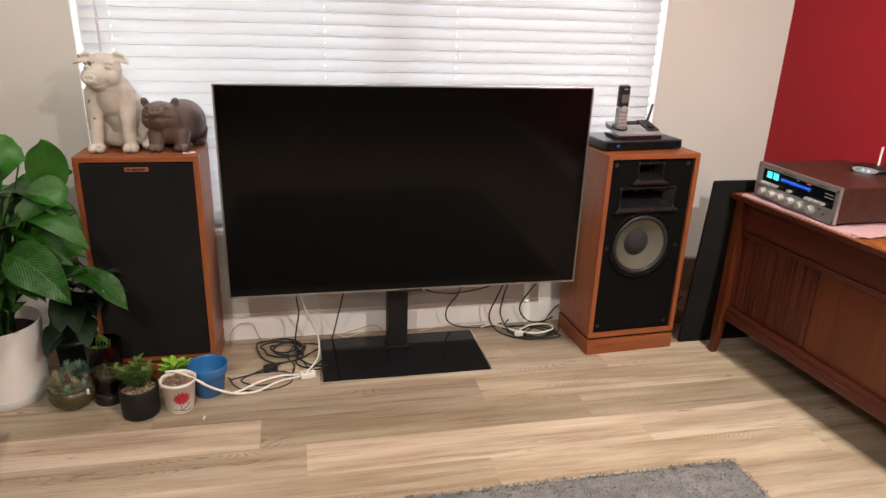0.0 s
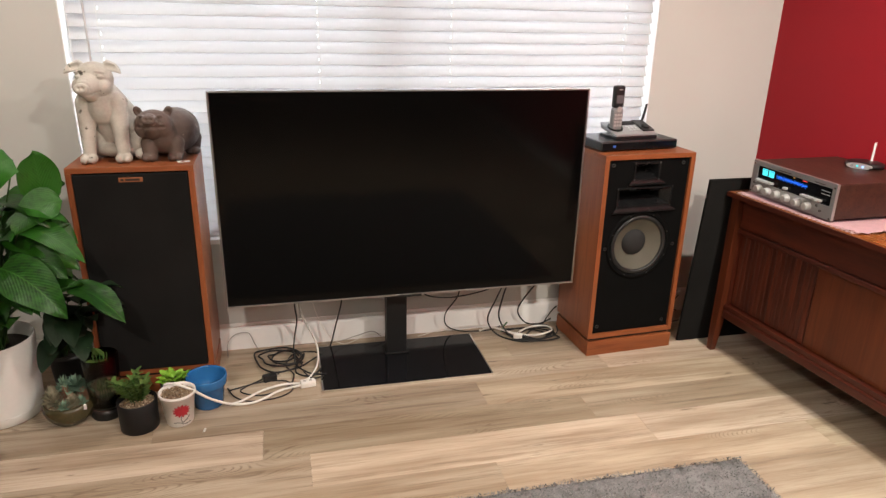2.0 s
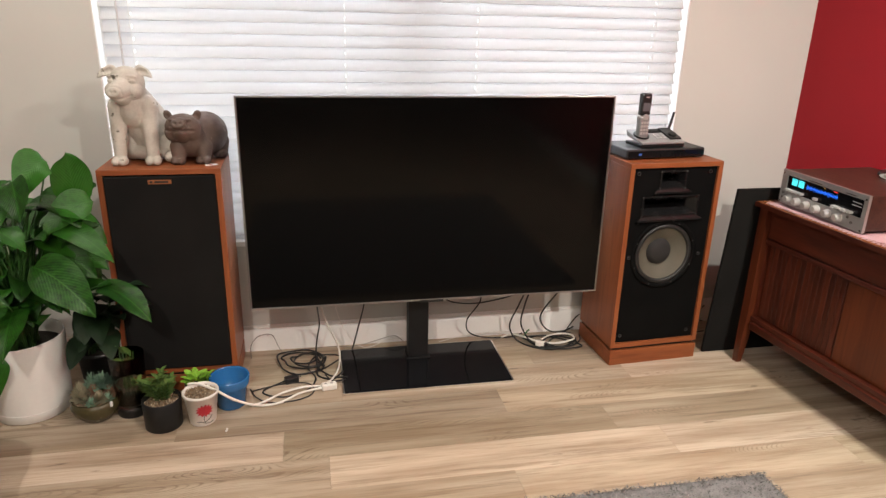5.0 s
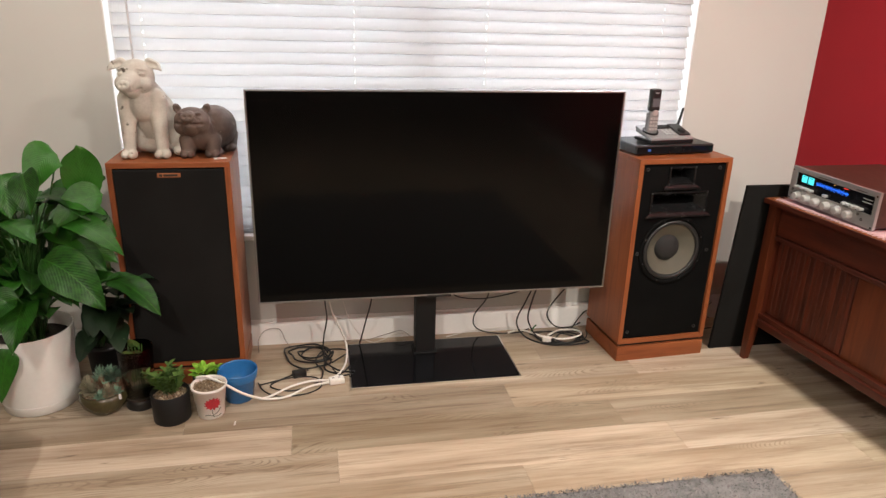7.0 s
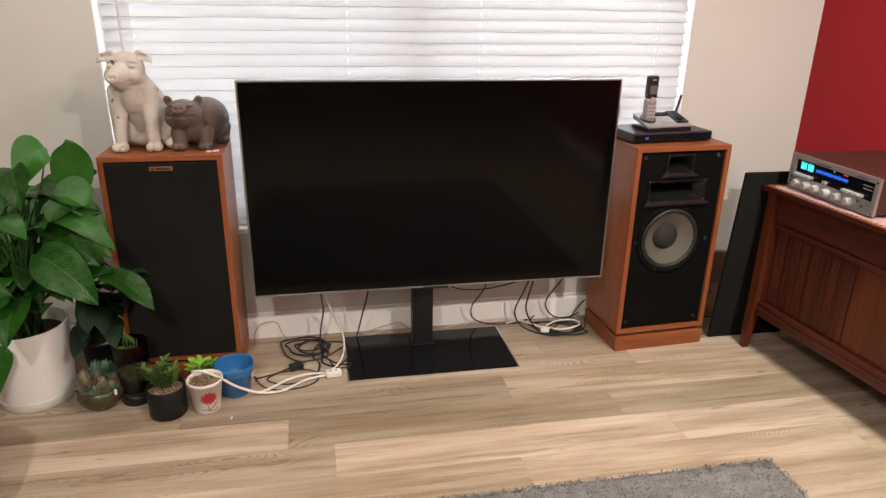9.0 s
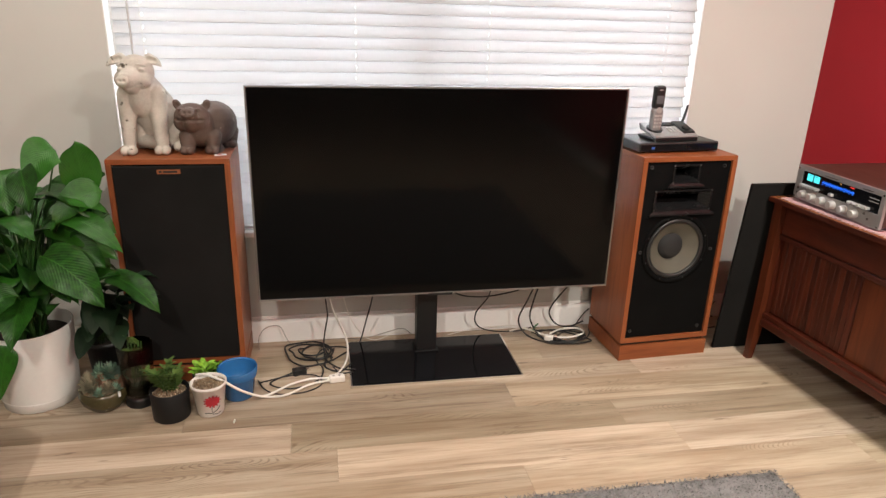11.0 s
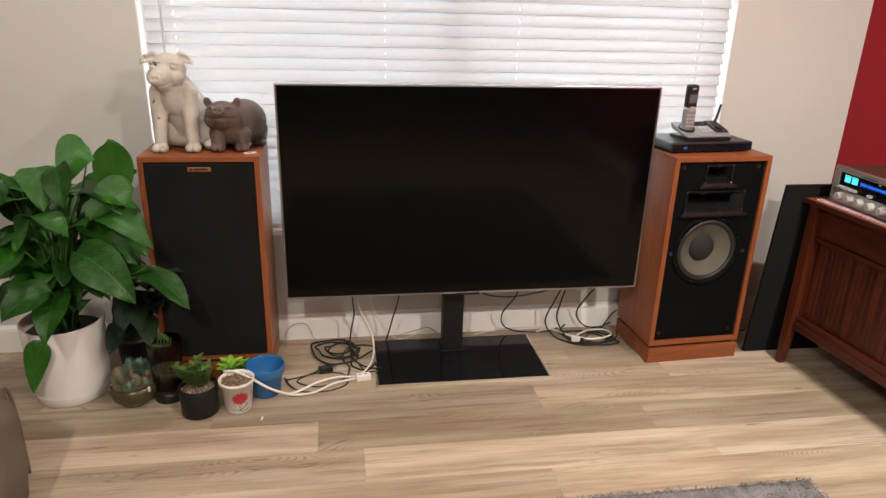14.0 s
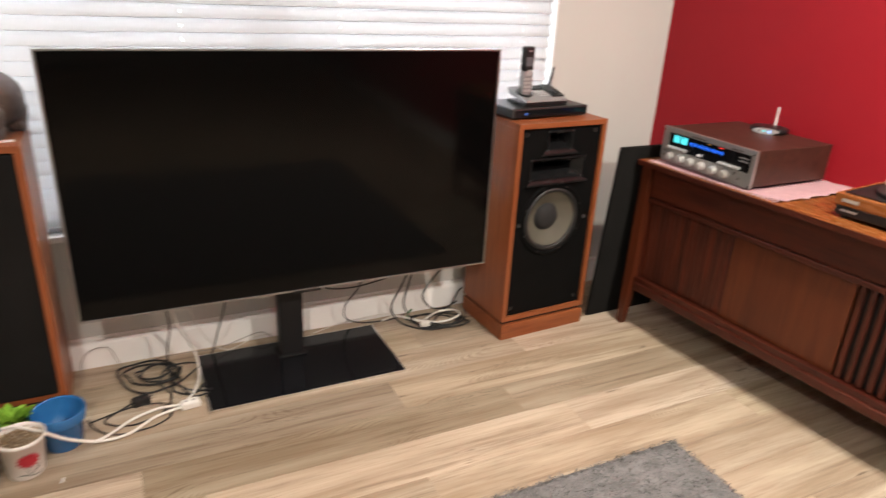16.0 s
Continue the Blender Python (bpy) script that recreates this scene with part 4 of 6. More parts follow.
part("soil", lathe([(0, 0.268), (0.08, 0.266), (0.1345, 0.258)], 32), SOIL, lily)

# base, tip and width of the large outer leaves
BIG = [
    ((-0.85, 2.36, 0.79), (-0.85, 2.33, 0.99), 0.125),
    ((-0.90, 2.30, 0.97), (-0.97, 2.22, 0.86), 0.120),
    ((-1.06, 2.26, 0.91), (-1.02, 2.17, 0.79), 0.115),
    ((-0.99, 2.24, 0.92), (-0.95, 2.15, 0.80), 0.100),
    ((-0.79, 2.34, 0.82), (-0.93, 2.26, 0.73), 0.110),
    ((-1.07, 2.18, 0.77), (-0.93, 2.10, 0.72), 0.100),
    ((-0.92, 2.30, 0.74), (-0.71, 2.20, 0.64), 0.085),
    ((-0.96, 2.20, 0.64), (-0.76, 2.10, 0.49), 0.145),
    ((-0.79, 2.26, 0.54), (-0.61, 2.17, 0.43), 0.110),
    ((-1.09, 2.16, 0.66), (-1.22, 2.08, 0.52), 0.125),
    ((-1.14, 2.22, 0.88), (-1.22, 2.15, 0.76), 0.120),
    ((-1.13, 2.24, 0.30), (-1.18, 2.21, 0.11), 0.085),
    ((-1.03, 2.14, 0.53), (-1.16, 2.06, 0.46), 0.110),
]


def lily_leaf(base, tip, bend, width, roll, face=(0, 0, 1)):
    b, t = Vector(base) - LP, Vector(tip) - LP
    m = (b + t) / 2 + Vector((0, 0, bend))
    part("leaf", leaf_mesh(b, m, t, width, roll, fold=0.22, wavy=0.6, uphint=face), LILY, lily, smooth=True)
    foot = Vector((random.uniform(-0.05, 0.05), random.uniform(-0.05, 0.05), 0.26))
    mid = foot.lerp(b, 0.5) + Vector((0, 0, 0.05))
    part("stem", tube([foot, mid, b], 0.0042, 6, per=5, taper=0.0025), STEM, lily, smooth=True)


random.seed(11)
for base, tip, width in BIG:
    lily_leaf(base, tip, random.uniform(0.05, 0.085), width * 1.12, random.uniform(-0.45, 0.45), (0.1, -0.45, 0.9))
for k in range(64):
    az = random.uniform(-0.6, math.pi + 0.6) if k % 3 else random.uniform(0, 2 * math.pi)
    hgt = random.uniform(0.46, 0.83)
    rad = random.uniform(0.03, 0.15)
    base = LP + Vector((rad * math.cos(az) + 0.08, rad * math.sin(az) * 0.8 - 0.04, hgt))
    reach = random.uniform(0.15, 0.22)
    tip = base + Vector((reach * math.cos(az), reach * math.sin(az) * 0.8, random.uniform(-0.13, 0.09)))
    tip.y = min(tip.y, WY - 0.03)
    base.y = min(base.y, WY - 0.06)
    if tip.x > -0.80 and tip.y > 2.42:
        tip.x = -0.83
    lily_leaf(base, tip, random.uniform(0.02, 0.08), random.uniform(0.11, 0.145), random.uniform(-0.6, 0.6), (0, -0.3, 0.95))
for k in range(44):
    # the older, lower leaves fill the middle
    az = random.uniform(0, 2 * math.pi)
    rad = random.uniform(0.03, 0.13)
    base = LP + Vector((rad * math.cos(az) + 0.04, rad * math.sin(az) * 0.8 - 0.03, random.uniform(0.42, 0.58)))
    reach = random.uniform(0.12, 0.19) * (0.6 if math.sin(az) < 0.2 else 1.0)
    tip = base + Vector((reach * math.cos(az), reach * math.sin(az) * 0.8, random.uniform(-0.06, 0.05)))
    tip.y = min(tip.y, WY - 0.03)
    tip.x = min(tip.x, -0.83)
    lily_leaf(base, tip, random.uniform(0.03, 0.08), random.uniform(0.09, 0.12), random.uniform(-0.6, 0.6))
DP = Vector((-0.905, 2.50, 0))
dusk = thing("shaded_plant", "leafy green plant in a black nursery pot, shade put into its leaf colour", "potted plant", pose(*DP))
part("pot", lathe([(0, 0), (0.062, 0), (0.075, 0.17), (0.079, 0.172), (0.079, 0.188), (0.073, 0.188), (0.071, 0.16), (0, 0.16)], 36), BLACK_PL, dusk, smooth=True)
part("soil", lathe([(0, 0.175), (0.04, 0.173), (0.0715, 0.166)], 20), SOIL, dusk)
for k in range(20):
    az = random.uniform(-2.2, 0.3)
    rad = random.uniform(0.04, 0.13)
    base = Vector((rad * math.cos(az) + 0.03, rad * math.sin(az), random.uniform(0.26, 0.46)))
    tip = base + Vector((0.15 * math.cos(az), 0.13 * math.sin(az), random.uniform(-0.10, 0.04)))
    tip.x = min(tip.x, 0.26)
    if tip.x > 0.06:
        base.y, tip.y = min(base.y, -0.10), min(tip.y, -0.12)
    part("leaf", leaf_mesh(base, (base + tip) / 2 + Vector((0, 0, 0.045)), tip, 0.105, random.uniform(-0.5, 0.5), wavy=0.4), SHADE_LEAF, dusk, smooth=True)
    foot = Vector((random.uniform(-0.03, 0.03), random.uniform(-0.03, 0.03), 0.17))
    part("stem", tube([foot, foot.lerp(base, 0.5) + Vector((0, 0, 0.03)), base], 0.003, 6, per=5, taper=0.002), STEM, dusk, smooth=True)


def joined_leaves(items, name, material, parent, label=""):
    """Many small leaves in one mesh: (base, mid, tip, width, roll)."""
    out = bmesh.new()
    uvo = out.loops.layers.uv.new("UVMap")
    for base, mid, tip, width, roll in items:
        bm = leaf_mesh(base, mid, tip, width, roll, fold=0.35, nv=4, nu=2)
        uvl = bm.loops.layers.uv[0]
        vm = {v: out.verts.new(v.co) for v in bm.verts}
        for f in bm.faces:
            g = out.faces.new([vm[v] for v in f.verts])
            for a, b in zip(f.loops, g.loops):
                b[uvo].uv = a[uvl].uv
        bm.free()
    return part(name, out, material, parent, label, smooth=True)


def rosette(c, r, layers, up=0.6):
    items = []
    for k in range(layers):
        n = 7
        for j in range(n):
            a = 2 * math.pi * (j + 0.5 * (k % 2)) / n + k * 0.2
            rr = r * (1 - k / (layers + 0.5))
            d = Vector((math.cos(a), math.sin(a), 0))
            b = Vector(c) + d * r * 0.08 + Vector((0, 0, 0.004 * k))
            t = b + d * rr + Vector((0, 0, r * up * (0.25 + k / layers)))
            items.append((b, (b + t) / 2 + Vector((0, 0, r * 0.05)) + d * rr * 0.15, t, rr * 0.82, 0))
    return items


SUCC_A = leaf_material("blue_green_succulent", (0.10, 0.19, 0.13), (0.22, 0.33, 0.24), (0.25, 0.36, 0.27), 0.6)
SUCC_B = leaf_material("grey_pink_succulent", (0.14, 0.15, 0.09), (0.30, 0.26, 0.18), (0.32, 0.30, 0.2), 0.6)
SUCC_C = leaf_material("russet_succulent", (0.14, 0.06, 0.035), (0.30, 0.15, 0.09), (0.3, 0.2, 0.12), 0.6)
JADE = leaf_material("small_jade_leaf", (0.045, 0.10, 0.02), (0.14, 0.22, 0.055), (0.16, 0.25, 0.07), 0.5)
LIME = leaf_material("lime_leaf", (0.13, 0.30, 0.02), (0.28, 0.52, 0.05), (0.35, 0.55, 0.1), 0.5)
OLIVE = mat("olive_glazed_bowl", (0.055, 0.045, 0.018), 0.25, var=0.25, scale=10, fine=90, bump=0.05)
GRAVEL = mat("pebble_soil", (0.20, 0.15, 0.10), 0.9, var=0.5, scale=70, fine=240, bump=1.2)

bowl = thing("succulent_bowl", "round olive-glazed bowl filled with mixed succulents", "potted plant", pose(-0.872, 2.295, 0))
part("bowl", lathe([(0, 0), (0.042, 0), (0.052, 0.005), (0.078, 0.035), (0.088, 0.066), (0.083, 0.088), (0.078, 0.089), (0.078, 0.075), (0, 0.075)], 48), OLIVE, bowl, "olive-brown glazed bowl", smooth=True)
part("gravel", lathe([(0, 0.086), (0.05, 0.084), (0.079, 0.078)], 24), GRAVEL, bowl)
joined_leaves(rosette((0.025, 0.02, 0.118), 0.054, 6), "rosette", SUCC_A, bowl, "blue-green rosette")
part("stalk", tube([(0.018, 0.02, 0.08), (0.02, 0.02, 0.118)], 0.006, 6, per=2), STEM, bowl)
joined_leaves(rosette((-0.035, -0.03, 0.092), 0.040, 5, 1.0), "rosette", SUCC_B, bowl, "pale green-grey rosette")
joined_leaves(rosette((0.028, -0.045, 0.090), 0.032, 5, 0.9), "rosette", SUCC_B, bowl)
joined_leaves(rosette((0.055, -0.008, 0.090), 0.030, 5, 0.9), "rosette", SUCC_C, bowl, "russet rosette")
joined_leaves(rosette((-0.055, 0.012, 0.092), 0.034, 5, 1.0), "rosette", SUCC_B, bowl)
joined_leaves(rosette((0.0, -0.010, 0.094), 0.030, 5, 1.2), "rosette", SUCC_C, bowl)
joined_leaves(rosette((-0.02, 0.045, 0.098), 0.038, 5, 1.2), "rosette", SUCC_A, bowl)
for k in range(16):
    a = k * 2.4
    joined_leaves(rosette((0.066 * math.cos(a) * (0.45 + 0.5 * (k % 3) / 2), 0.066 * math.sin(a) * (0.45 + 0.5 * (k % 3) / 2), 0.086), 0.016 + 0.004 * (k % 3), 3, 1.1), "offset_rosette", (SUCC_C, SUCC_B, SUCC_A)[k % 3], bowl)
part("plant_tag", box(0.066, 0.074, -0.062, -0.056, 0.075, 0.094), ANT, bowl, "white plant tag")

vase = thing("glass_vase", "dark smoky glass vase with cuttings on a black base", "vase", pose(-0.752, 2.315, 0))
SMOKE = glass("smoky_glass", (0.80, 0.84, 0.80), 0.02)
part("vase_wall", lathe([(0.0, 0.036), (0.05, 0.036), (0.056, 0.05), (0.058, 0.15), (0.062, 0.245), (0.0595, 0.246), (0.0555, 0.15), (0.0535, 0.052), (0.0, 0.04)], 40), SMOKE, vase, smooth=True)
part("vase_base", lathe([(0, 0), (0.054, 0), (0.056, 0.006), (0.05, 0.02), (0.054, 0.036), (0, 0.036)], 36), BLACK_PL, vase, "glossy black base", smooth=True)
rl = random.Random(3)
items = []
for k in range(26):
    a = rl.uniform(0, 6.28)
    b = Vector((rl.uniform(-0.02, 0.02), rl.uniform(-0.02, 0.02), rl.uniform(0.08, 0.24)))
    t = b + Vector((0.035 * math.cos(a), 0.035 * math.sin(a), rl.uniform(0.0, 0.06)))
    items.append((b, (b + t) / 2 + Vector((0, 0, 0.012)), t, 0.022, rl.uniform(-1, 1)))
joined_leaves(items, "cuttings", JADE, vase, "green leafy cuttings")
for k in range(5):
    part("stem", tube([(0.01 * k - 0.02, 0.005 * k - 0.01, 0.045), (0.008 * k - 0.016, 0.0, 0.14), (0.012 * k - 0.024, 0.006, 0.25)], 0.002, 5, per=4), STEM, vase)

black_pot = thing("potted_jade", "bushy small-leaved green plant in a matt black pot", "potted plant", pose(-0.622, 2.205, 0))
part("pot", lathe([(0, 0), (0.062, 0), (0.065, 0.003), (0.068, 0.112), (0.066, 0.115), (0.062, 0.113), (0.060, 0.09), (0, 0.09)], 44), BLACK_MATT, black_pot, "matt black pot", smooth=True)
part("soil", lathe([(0, 0.102), (0.04, 0.1), (0.062, 0.094)], 24), GRAVEL, black_pot)
rl = random.Random(8)
for s in range(17):
    a = rl.uniform(0, 6.28)
    r = rl.uniform(0.01, 0.08)
    top = Vector((r * math.cos(a) - 0.015, r * math.sin(a), rl.uniform(0.165, 0.225) - r * 0.55))
    foot = Vector((0.3 * r * math.cos(a), 0.3 * r * math.sin(a), 0.095))
    part("stem", tube([foot, foot.lerp(top, 0.5) + Vector((0.004, 0, 0.006)), top], 0.0022, 5, per=4), STEM, black_pot)
    items = []
    for k in range(22):
        c = foot.lerp(top, 0.25 + 0.75 * k / 21)
        a2 = k * 2.4 + s
        t = c + Vector((0.027 * math.cos(a2), 0.027 * math.sin(a2), 0.014))
        items.append((c, (c + t) / 2 + Vector((0, 0, 0.003)), t, 0.018, 0))
    joined_leaves(items, "sprig", JADE, black_pot)

lime = thing("lime_plant", "small bright lime-green plant in a dark nursery pot", "potted plant", pose(-0.515, 2.335, 0))
part("pot", lathe([(0, 0), (0.036, 0), (0.046, 0.085), (0.049, 0.086), (0.049, 0.096), (0.044, 0.096), (0.043, 0.08), (0, 0.08)], 32), BLACK_PL, lime, smooth=True)
items = []
rl = random.Random(4)
for k in range(46):
    a, r = rl.uniform(0, 6.28), rl.uniform(0.0, 0.035)
    b = Vector((r * math.cos(a), r * math.sin(a), 0.085 + rl.uniform(0, 0.025)))
    t = b + Vector((0.035 * math.cos(a), 0.035 * math.sin(a), rl.uniform(-0.005, 0.03)))
    items.append((b, (b + t) / 2 + Vector((0, 0, 0.012)), t, 0.026, rl.uniform(-0.5, 0.5)))
joined_leaves(items, "foliage", LIME, lime, "bright lime-green leaves")

fp_ = thing("flower_pot", "white pot painted with a red flower and filled with pebbly soil", "flower pot", pose(-0.486, 2.213, 0))
CREAMPOT = mat("cream_painted_ceramic", (0.72, 0.68, 0.64), 0.4, var=0.1, scale=14, fine=140, bump=0.05)
part("pot", lathe([(0, 0), (0.045, 0), (0.047, 0.003), (0.0605, 0.115), (0.064, 0.116), (0.065, 0.126), (0.061, 0.128), (0.058, 0.118), (0.056, 0.105), (0, 0.105)], 48), CREAMPOT, fp_, "cream pot", smooth=True)
part("soil", lathe([(0, 0.116), (0.035, 0.115), (0.0585, 0.110)], 24), GRAVEL, fp_)
PETAL = mat("red_flower_paint", (0.36, 0.018, 0.03), 0.5, var=0.25, scale=40)
GREY_PAINT = mat("grey_leaf_paint", (0.12, 0.13, 0.11), 0.5, var=0.2)


def on_pot(u, v):
    """A point of the pot's painted skin: u metres round from the front, v metres up."""
    r = 0.0474 + (v - 0.003) * 0.1206 + 0.0006
    a = math.radians(-72) + u / r
    return Vector((r * math.cos(a), r * math.sin(a), v))


fl = None
for k in range(26):
    a = 2 * math.pi * (k % 13 + (0.5 if k > 12 else 0)) / 13
    L = 0.033 if k < 13 else 0.022
    c = (0.0, 0.070)
    bm = bmesh.new()
    n = 5
    left, right = [], []
    for j in range(n + 1):
        t = j / n
        w = 0.0058 * math.sin(math.pi * (0.12 + 0.86 * t)) + 0.0004
        x, z = c[0] + math.cos(a) * L * t, c[1] + math.sin(a) * L * t * 0.85
        nx_, nz_ = -math.sin(a) * w, math.cos(a) * w
        off = 0.0002 * (k % 3)
        p, q = on_pot(x + nx_, z + nz_), on_pot(x - nx_, z - nz_)
        for v in (p, q):
            s = 1 + off / 0.05
            v.x *= s
            v.y *= s
        left.append(bm.verts.new(p))
        right.append(bm.verts.new(q))
    for j in range(n):
        bm.faces.new((left[j], left[j + 1], right[j + 1], right[j]))
    if fl is None:
        fl = part("painted_flower", bm, PETAL, fp_, "painted red flower")
    else:
        part("petal", bm, PETAL, fl)
for pts in ([(0.0, 0.055), (-0.004, 0.035), (0.0, 0.014)], [(0.0, 0.02), (0.016, 0.03), (0.028, 0.044)], [(0.0, 0.016), (-0.016, 0.022), (-0.030, 0.02)], [(0.0, 0.014), (0.018, 0.012), (0.03, 0.016)]):
    part("painted_stalk", tube([on_pot(u, v) for u, v in pts], 0.0014, 5, per=5), GREY_PAINT, fl)

PEBBLE, pn, pl_, pb = nodes_of("mixed_pebbles")
pr = pn.new("ShaderNodeValToRGB")
pr.color_ramp.elements[0].color, pr.color_ramp.elements[1].color = (0.07, 0.04, 0.022, 1), (0.50, 0.41, 0.30, 1)
mid_stop = pr.color_ramp.elements.new(0.55)
mid_stop.color = (0.24, 0.15, 0.075, 1)
pl_.new(pn.new("ShaderNodeNewGeometry").outputs["Random Per Island"], pr.inputs[0])
pl_.new(pr.outputs[0], pb.inputs["Base Color"])
pb.inputs["Roughness"].default_value = 0.75


def pebbles(top, r, z, count, seed):
    """Loose pebbly soil heaped in a pot."""
    g, bm = random.Random(seed), bmesh.new()
    for k in range(count):
        a, q = g.uniform(0, 6.283), r * math.sqrt(g.random())
        m = Matrix.LocRotScale((q * math.cos(a), q * math.sin(a), z + 0.006 * (1 - (q / r) ** 2) + g.uniform(-0.001, 0.002)), Euler((g.uniform(0, 3), g.uniform(0, 3), g.uniform(0, 3))), (g.uniform(0.002, 0.0042), g.uniform(0.002, 0.0036), g.uniform(0.0016, 0.003)))
        bmesh.ops.create_icosphere(bm, subdivisions=1, radius=1, matrix=m)
    ob = part("pebbles", bm, PEBBLE, top, "loose brown and tan pebbles")
    ob["kind"] = "stuff"


pebbles(fp_, 0.056, 0.116, 260, 31)
pebbles(black_pot, 0.058, 0.101, 220, 32)
pebbles(bowl, 0.074, 0.084, 260, 33)

blue = thing("blue_pot", "empty glazed blue ceramic flower pot with a thick rim", "flower pot", pose(-0.394, 2.312, 0))
BLUEGL = mat("blue_glaze", (0.022, 0.125, 0.32), 0.2, var=0.12, scale=8, fine=70, bump=0.03)
part("pot", lathe([(0, 0), (0.052, 0), (0.055, 0.003), (0.064, 0.083), (0.066, 0.085), (0.0705, 0.087), (0.0725, 0.091), (0.0755, 0.121), (0.0735, 0.125), (0.070, 0.124), (0.068, 0.118), (0.062, 0.083), (0.060, 0.080), (0.052, 0.010), (0, 0.010)], 56), BLUEGL, blue, "glossy blue glazed pot", smooth=True)

# ---- pig statues ----
def blob(bm, c, r, rot=(0, 0, 0)):
    m = Matrix.LocRotScale(c, Euler([radians(a) for a in rot]), r)
    bmesh.ops.create_icosphere(bm, subdivisions=3, radius=1, matrix=m)


def limb(bm, pts):
    """Overlapping balls along a chain of (x, y, z, r)."""
    for a, b in zip(pts, pts[1:]):
        va, vb = Vector(a[:3]), Vector(b[:3])
        n = max(2, int((vb - va).length / (0.4 * min(a[3], b[3]))) + 1)
        for k in range(n + 1):
            t = k / n
            r = a[3] + (b[3] - a[3]) * t
            blob(bm, va.lerp(vb, t), (r, r, r))


def statue(name, bm, material, m, label, voxel, dents=()):
    """Merges the forms into one skin and presses the features in: (point, radius, depth), or a chain of points."""
    raw = part("raw_form", bm, material)
    md = raw.modifiers.new("merge", "REMESH")
    md.mode, md.voxel_size = "VOXEL", voxel
    sm = raw.modifiers.new("soften", "SMOOTH")
    sm.factor, sm.iterations = 0.5, 3
    me = bpy.data.meshes.new_from_object(raw.evaluated_get(bpy.context.evaluated_depsgraph_get()))
    old_me = raw.data
    bpy.data.objects.remove(raw)
    bpy.data.meshes.remove(old_me)
    skin = bmesh.new()
    skin.from_mesh(me)
    skin.normal_update()
    skin.verts.ensure_lookup_table()
    co = np.array([v.co[:] for v in skin.verts])
    no = np.array([v.normal[:] for v in skin.verts])
    push = np.zeros(len(co))
    for pts, r, depth in dents:
        line = spline(pts, 8) if len(pts) > 1 else [Vector(pts[0])]
        d = np.min([np.linalg.norm(co - np.array(p[:]), axis=1) for p in line], axis=0)
        push += depth * np.clip(1 - (d / r) ** 2, 0, 1) ** 1.5
    co -= no * push[:, None]
    for v, c in zip(skin.verts, co):
        v.co = c
    for f in skin.faces:
        f.smooth = True
    skin.to_mesh(me)
    skin.free()
    me.name = name
    me.materials.clear()
    me.materials.append(material)
    ob = new(name, me)
    ob.matrix_basis = m
    return tagged(ob, label, "statue")


def stone(name, base, stain, chip, rough=0.75):
    """Weathered cast stone: grime in blotches and small worn chips."""
    m = mat(name, base, rough, var=0.12, scale=16, fine=160, bump=0.25)
    n, l = m.node_tree.nodes, m.node_tree.links
    b = n["Principled BSDF"]
    src = b.inputs["Base Color"].links[0].from_socket
    tc = n.new("ShaderNodeTexCoord")
    for scale, lo, hi, col, amt in ((11, 0.46, 0.72, stain, 0.7), (30, 0.665, 0.70, chip, 0.9)):
        t = n.new("ShaderNodeTexNoise")
        t.inputs["Scale"].default_value, t.inputs["Detail"].default_value = scale, 6
        l.new(tc.outputs["Object"], t.inputs["Vector"])
        r = n.new("ShaderNodeMapRange")
        r.inputs[1].default_value, r.inputs[2].default_value, r.inputs[4].default_value = lo, hi, amt
        l.new(t.outputs[0], r.inputs[0])
        mx = n.new("ShaderNodeMix")
        mx.data_type = "RGBA"
        mx.inputs[7].default_value = (*col, 1)
        l.new(r.outputs[0], mx.inputs[0])
        l.new(src, mx.inputs[6])
        src = mx.outputs[2]
    l.new(src, b.inputs["Base Color"])
    return m


PIG_W = stone("chalky_white_stone", (0.52, 0.485, 0.43), (0.30, 0.255, 0.205), (0.08, 0.068, 0.055))
PIG_B = stone("grey_brown_stone", (0.105, 0.068, 0.053), (0.06, 0.038, 0.030), (0.20, 0.15, 0.125), 0.6)
bm = bmesh.new()
limb(bm, [(-0.002, 0.035, 0.215, 0.056), (0.01, 0.055, 0.17, 0.070), (0.04, 0.085, 0.10, 0.080), (0.055, 0.095, 0.075, 0.078)])
limb(bm, [(0.002, 0.010, 0.225, 0.046), (0.004, 0.022, 0.175, 0.060)])
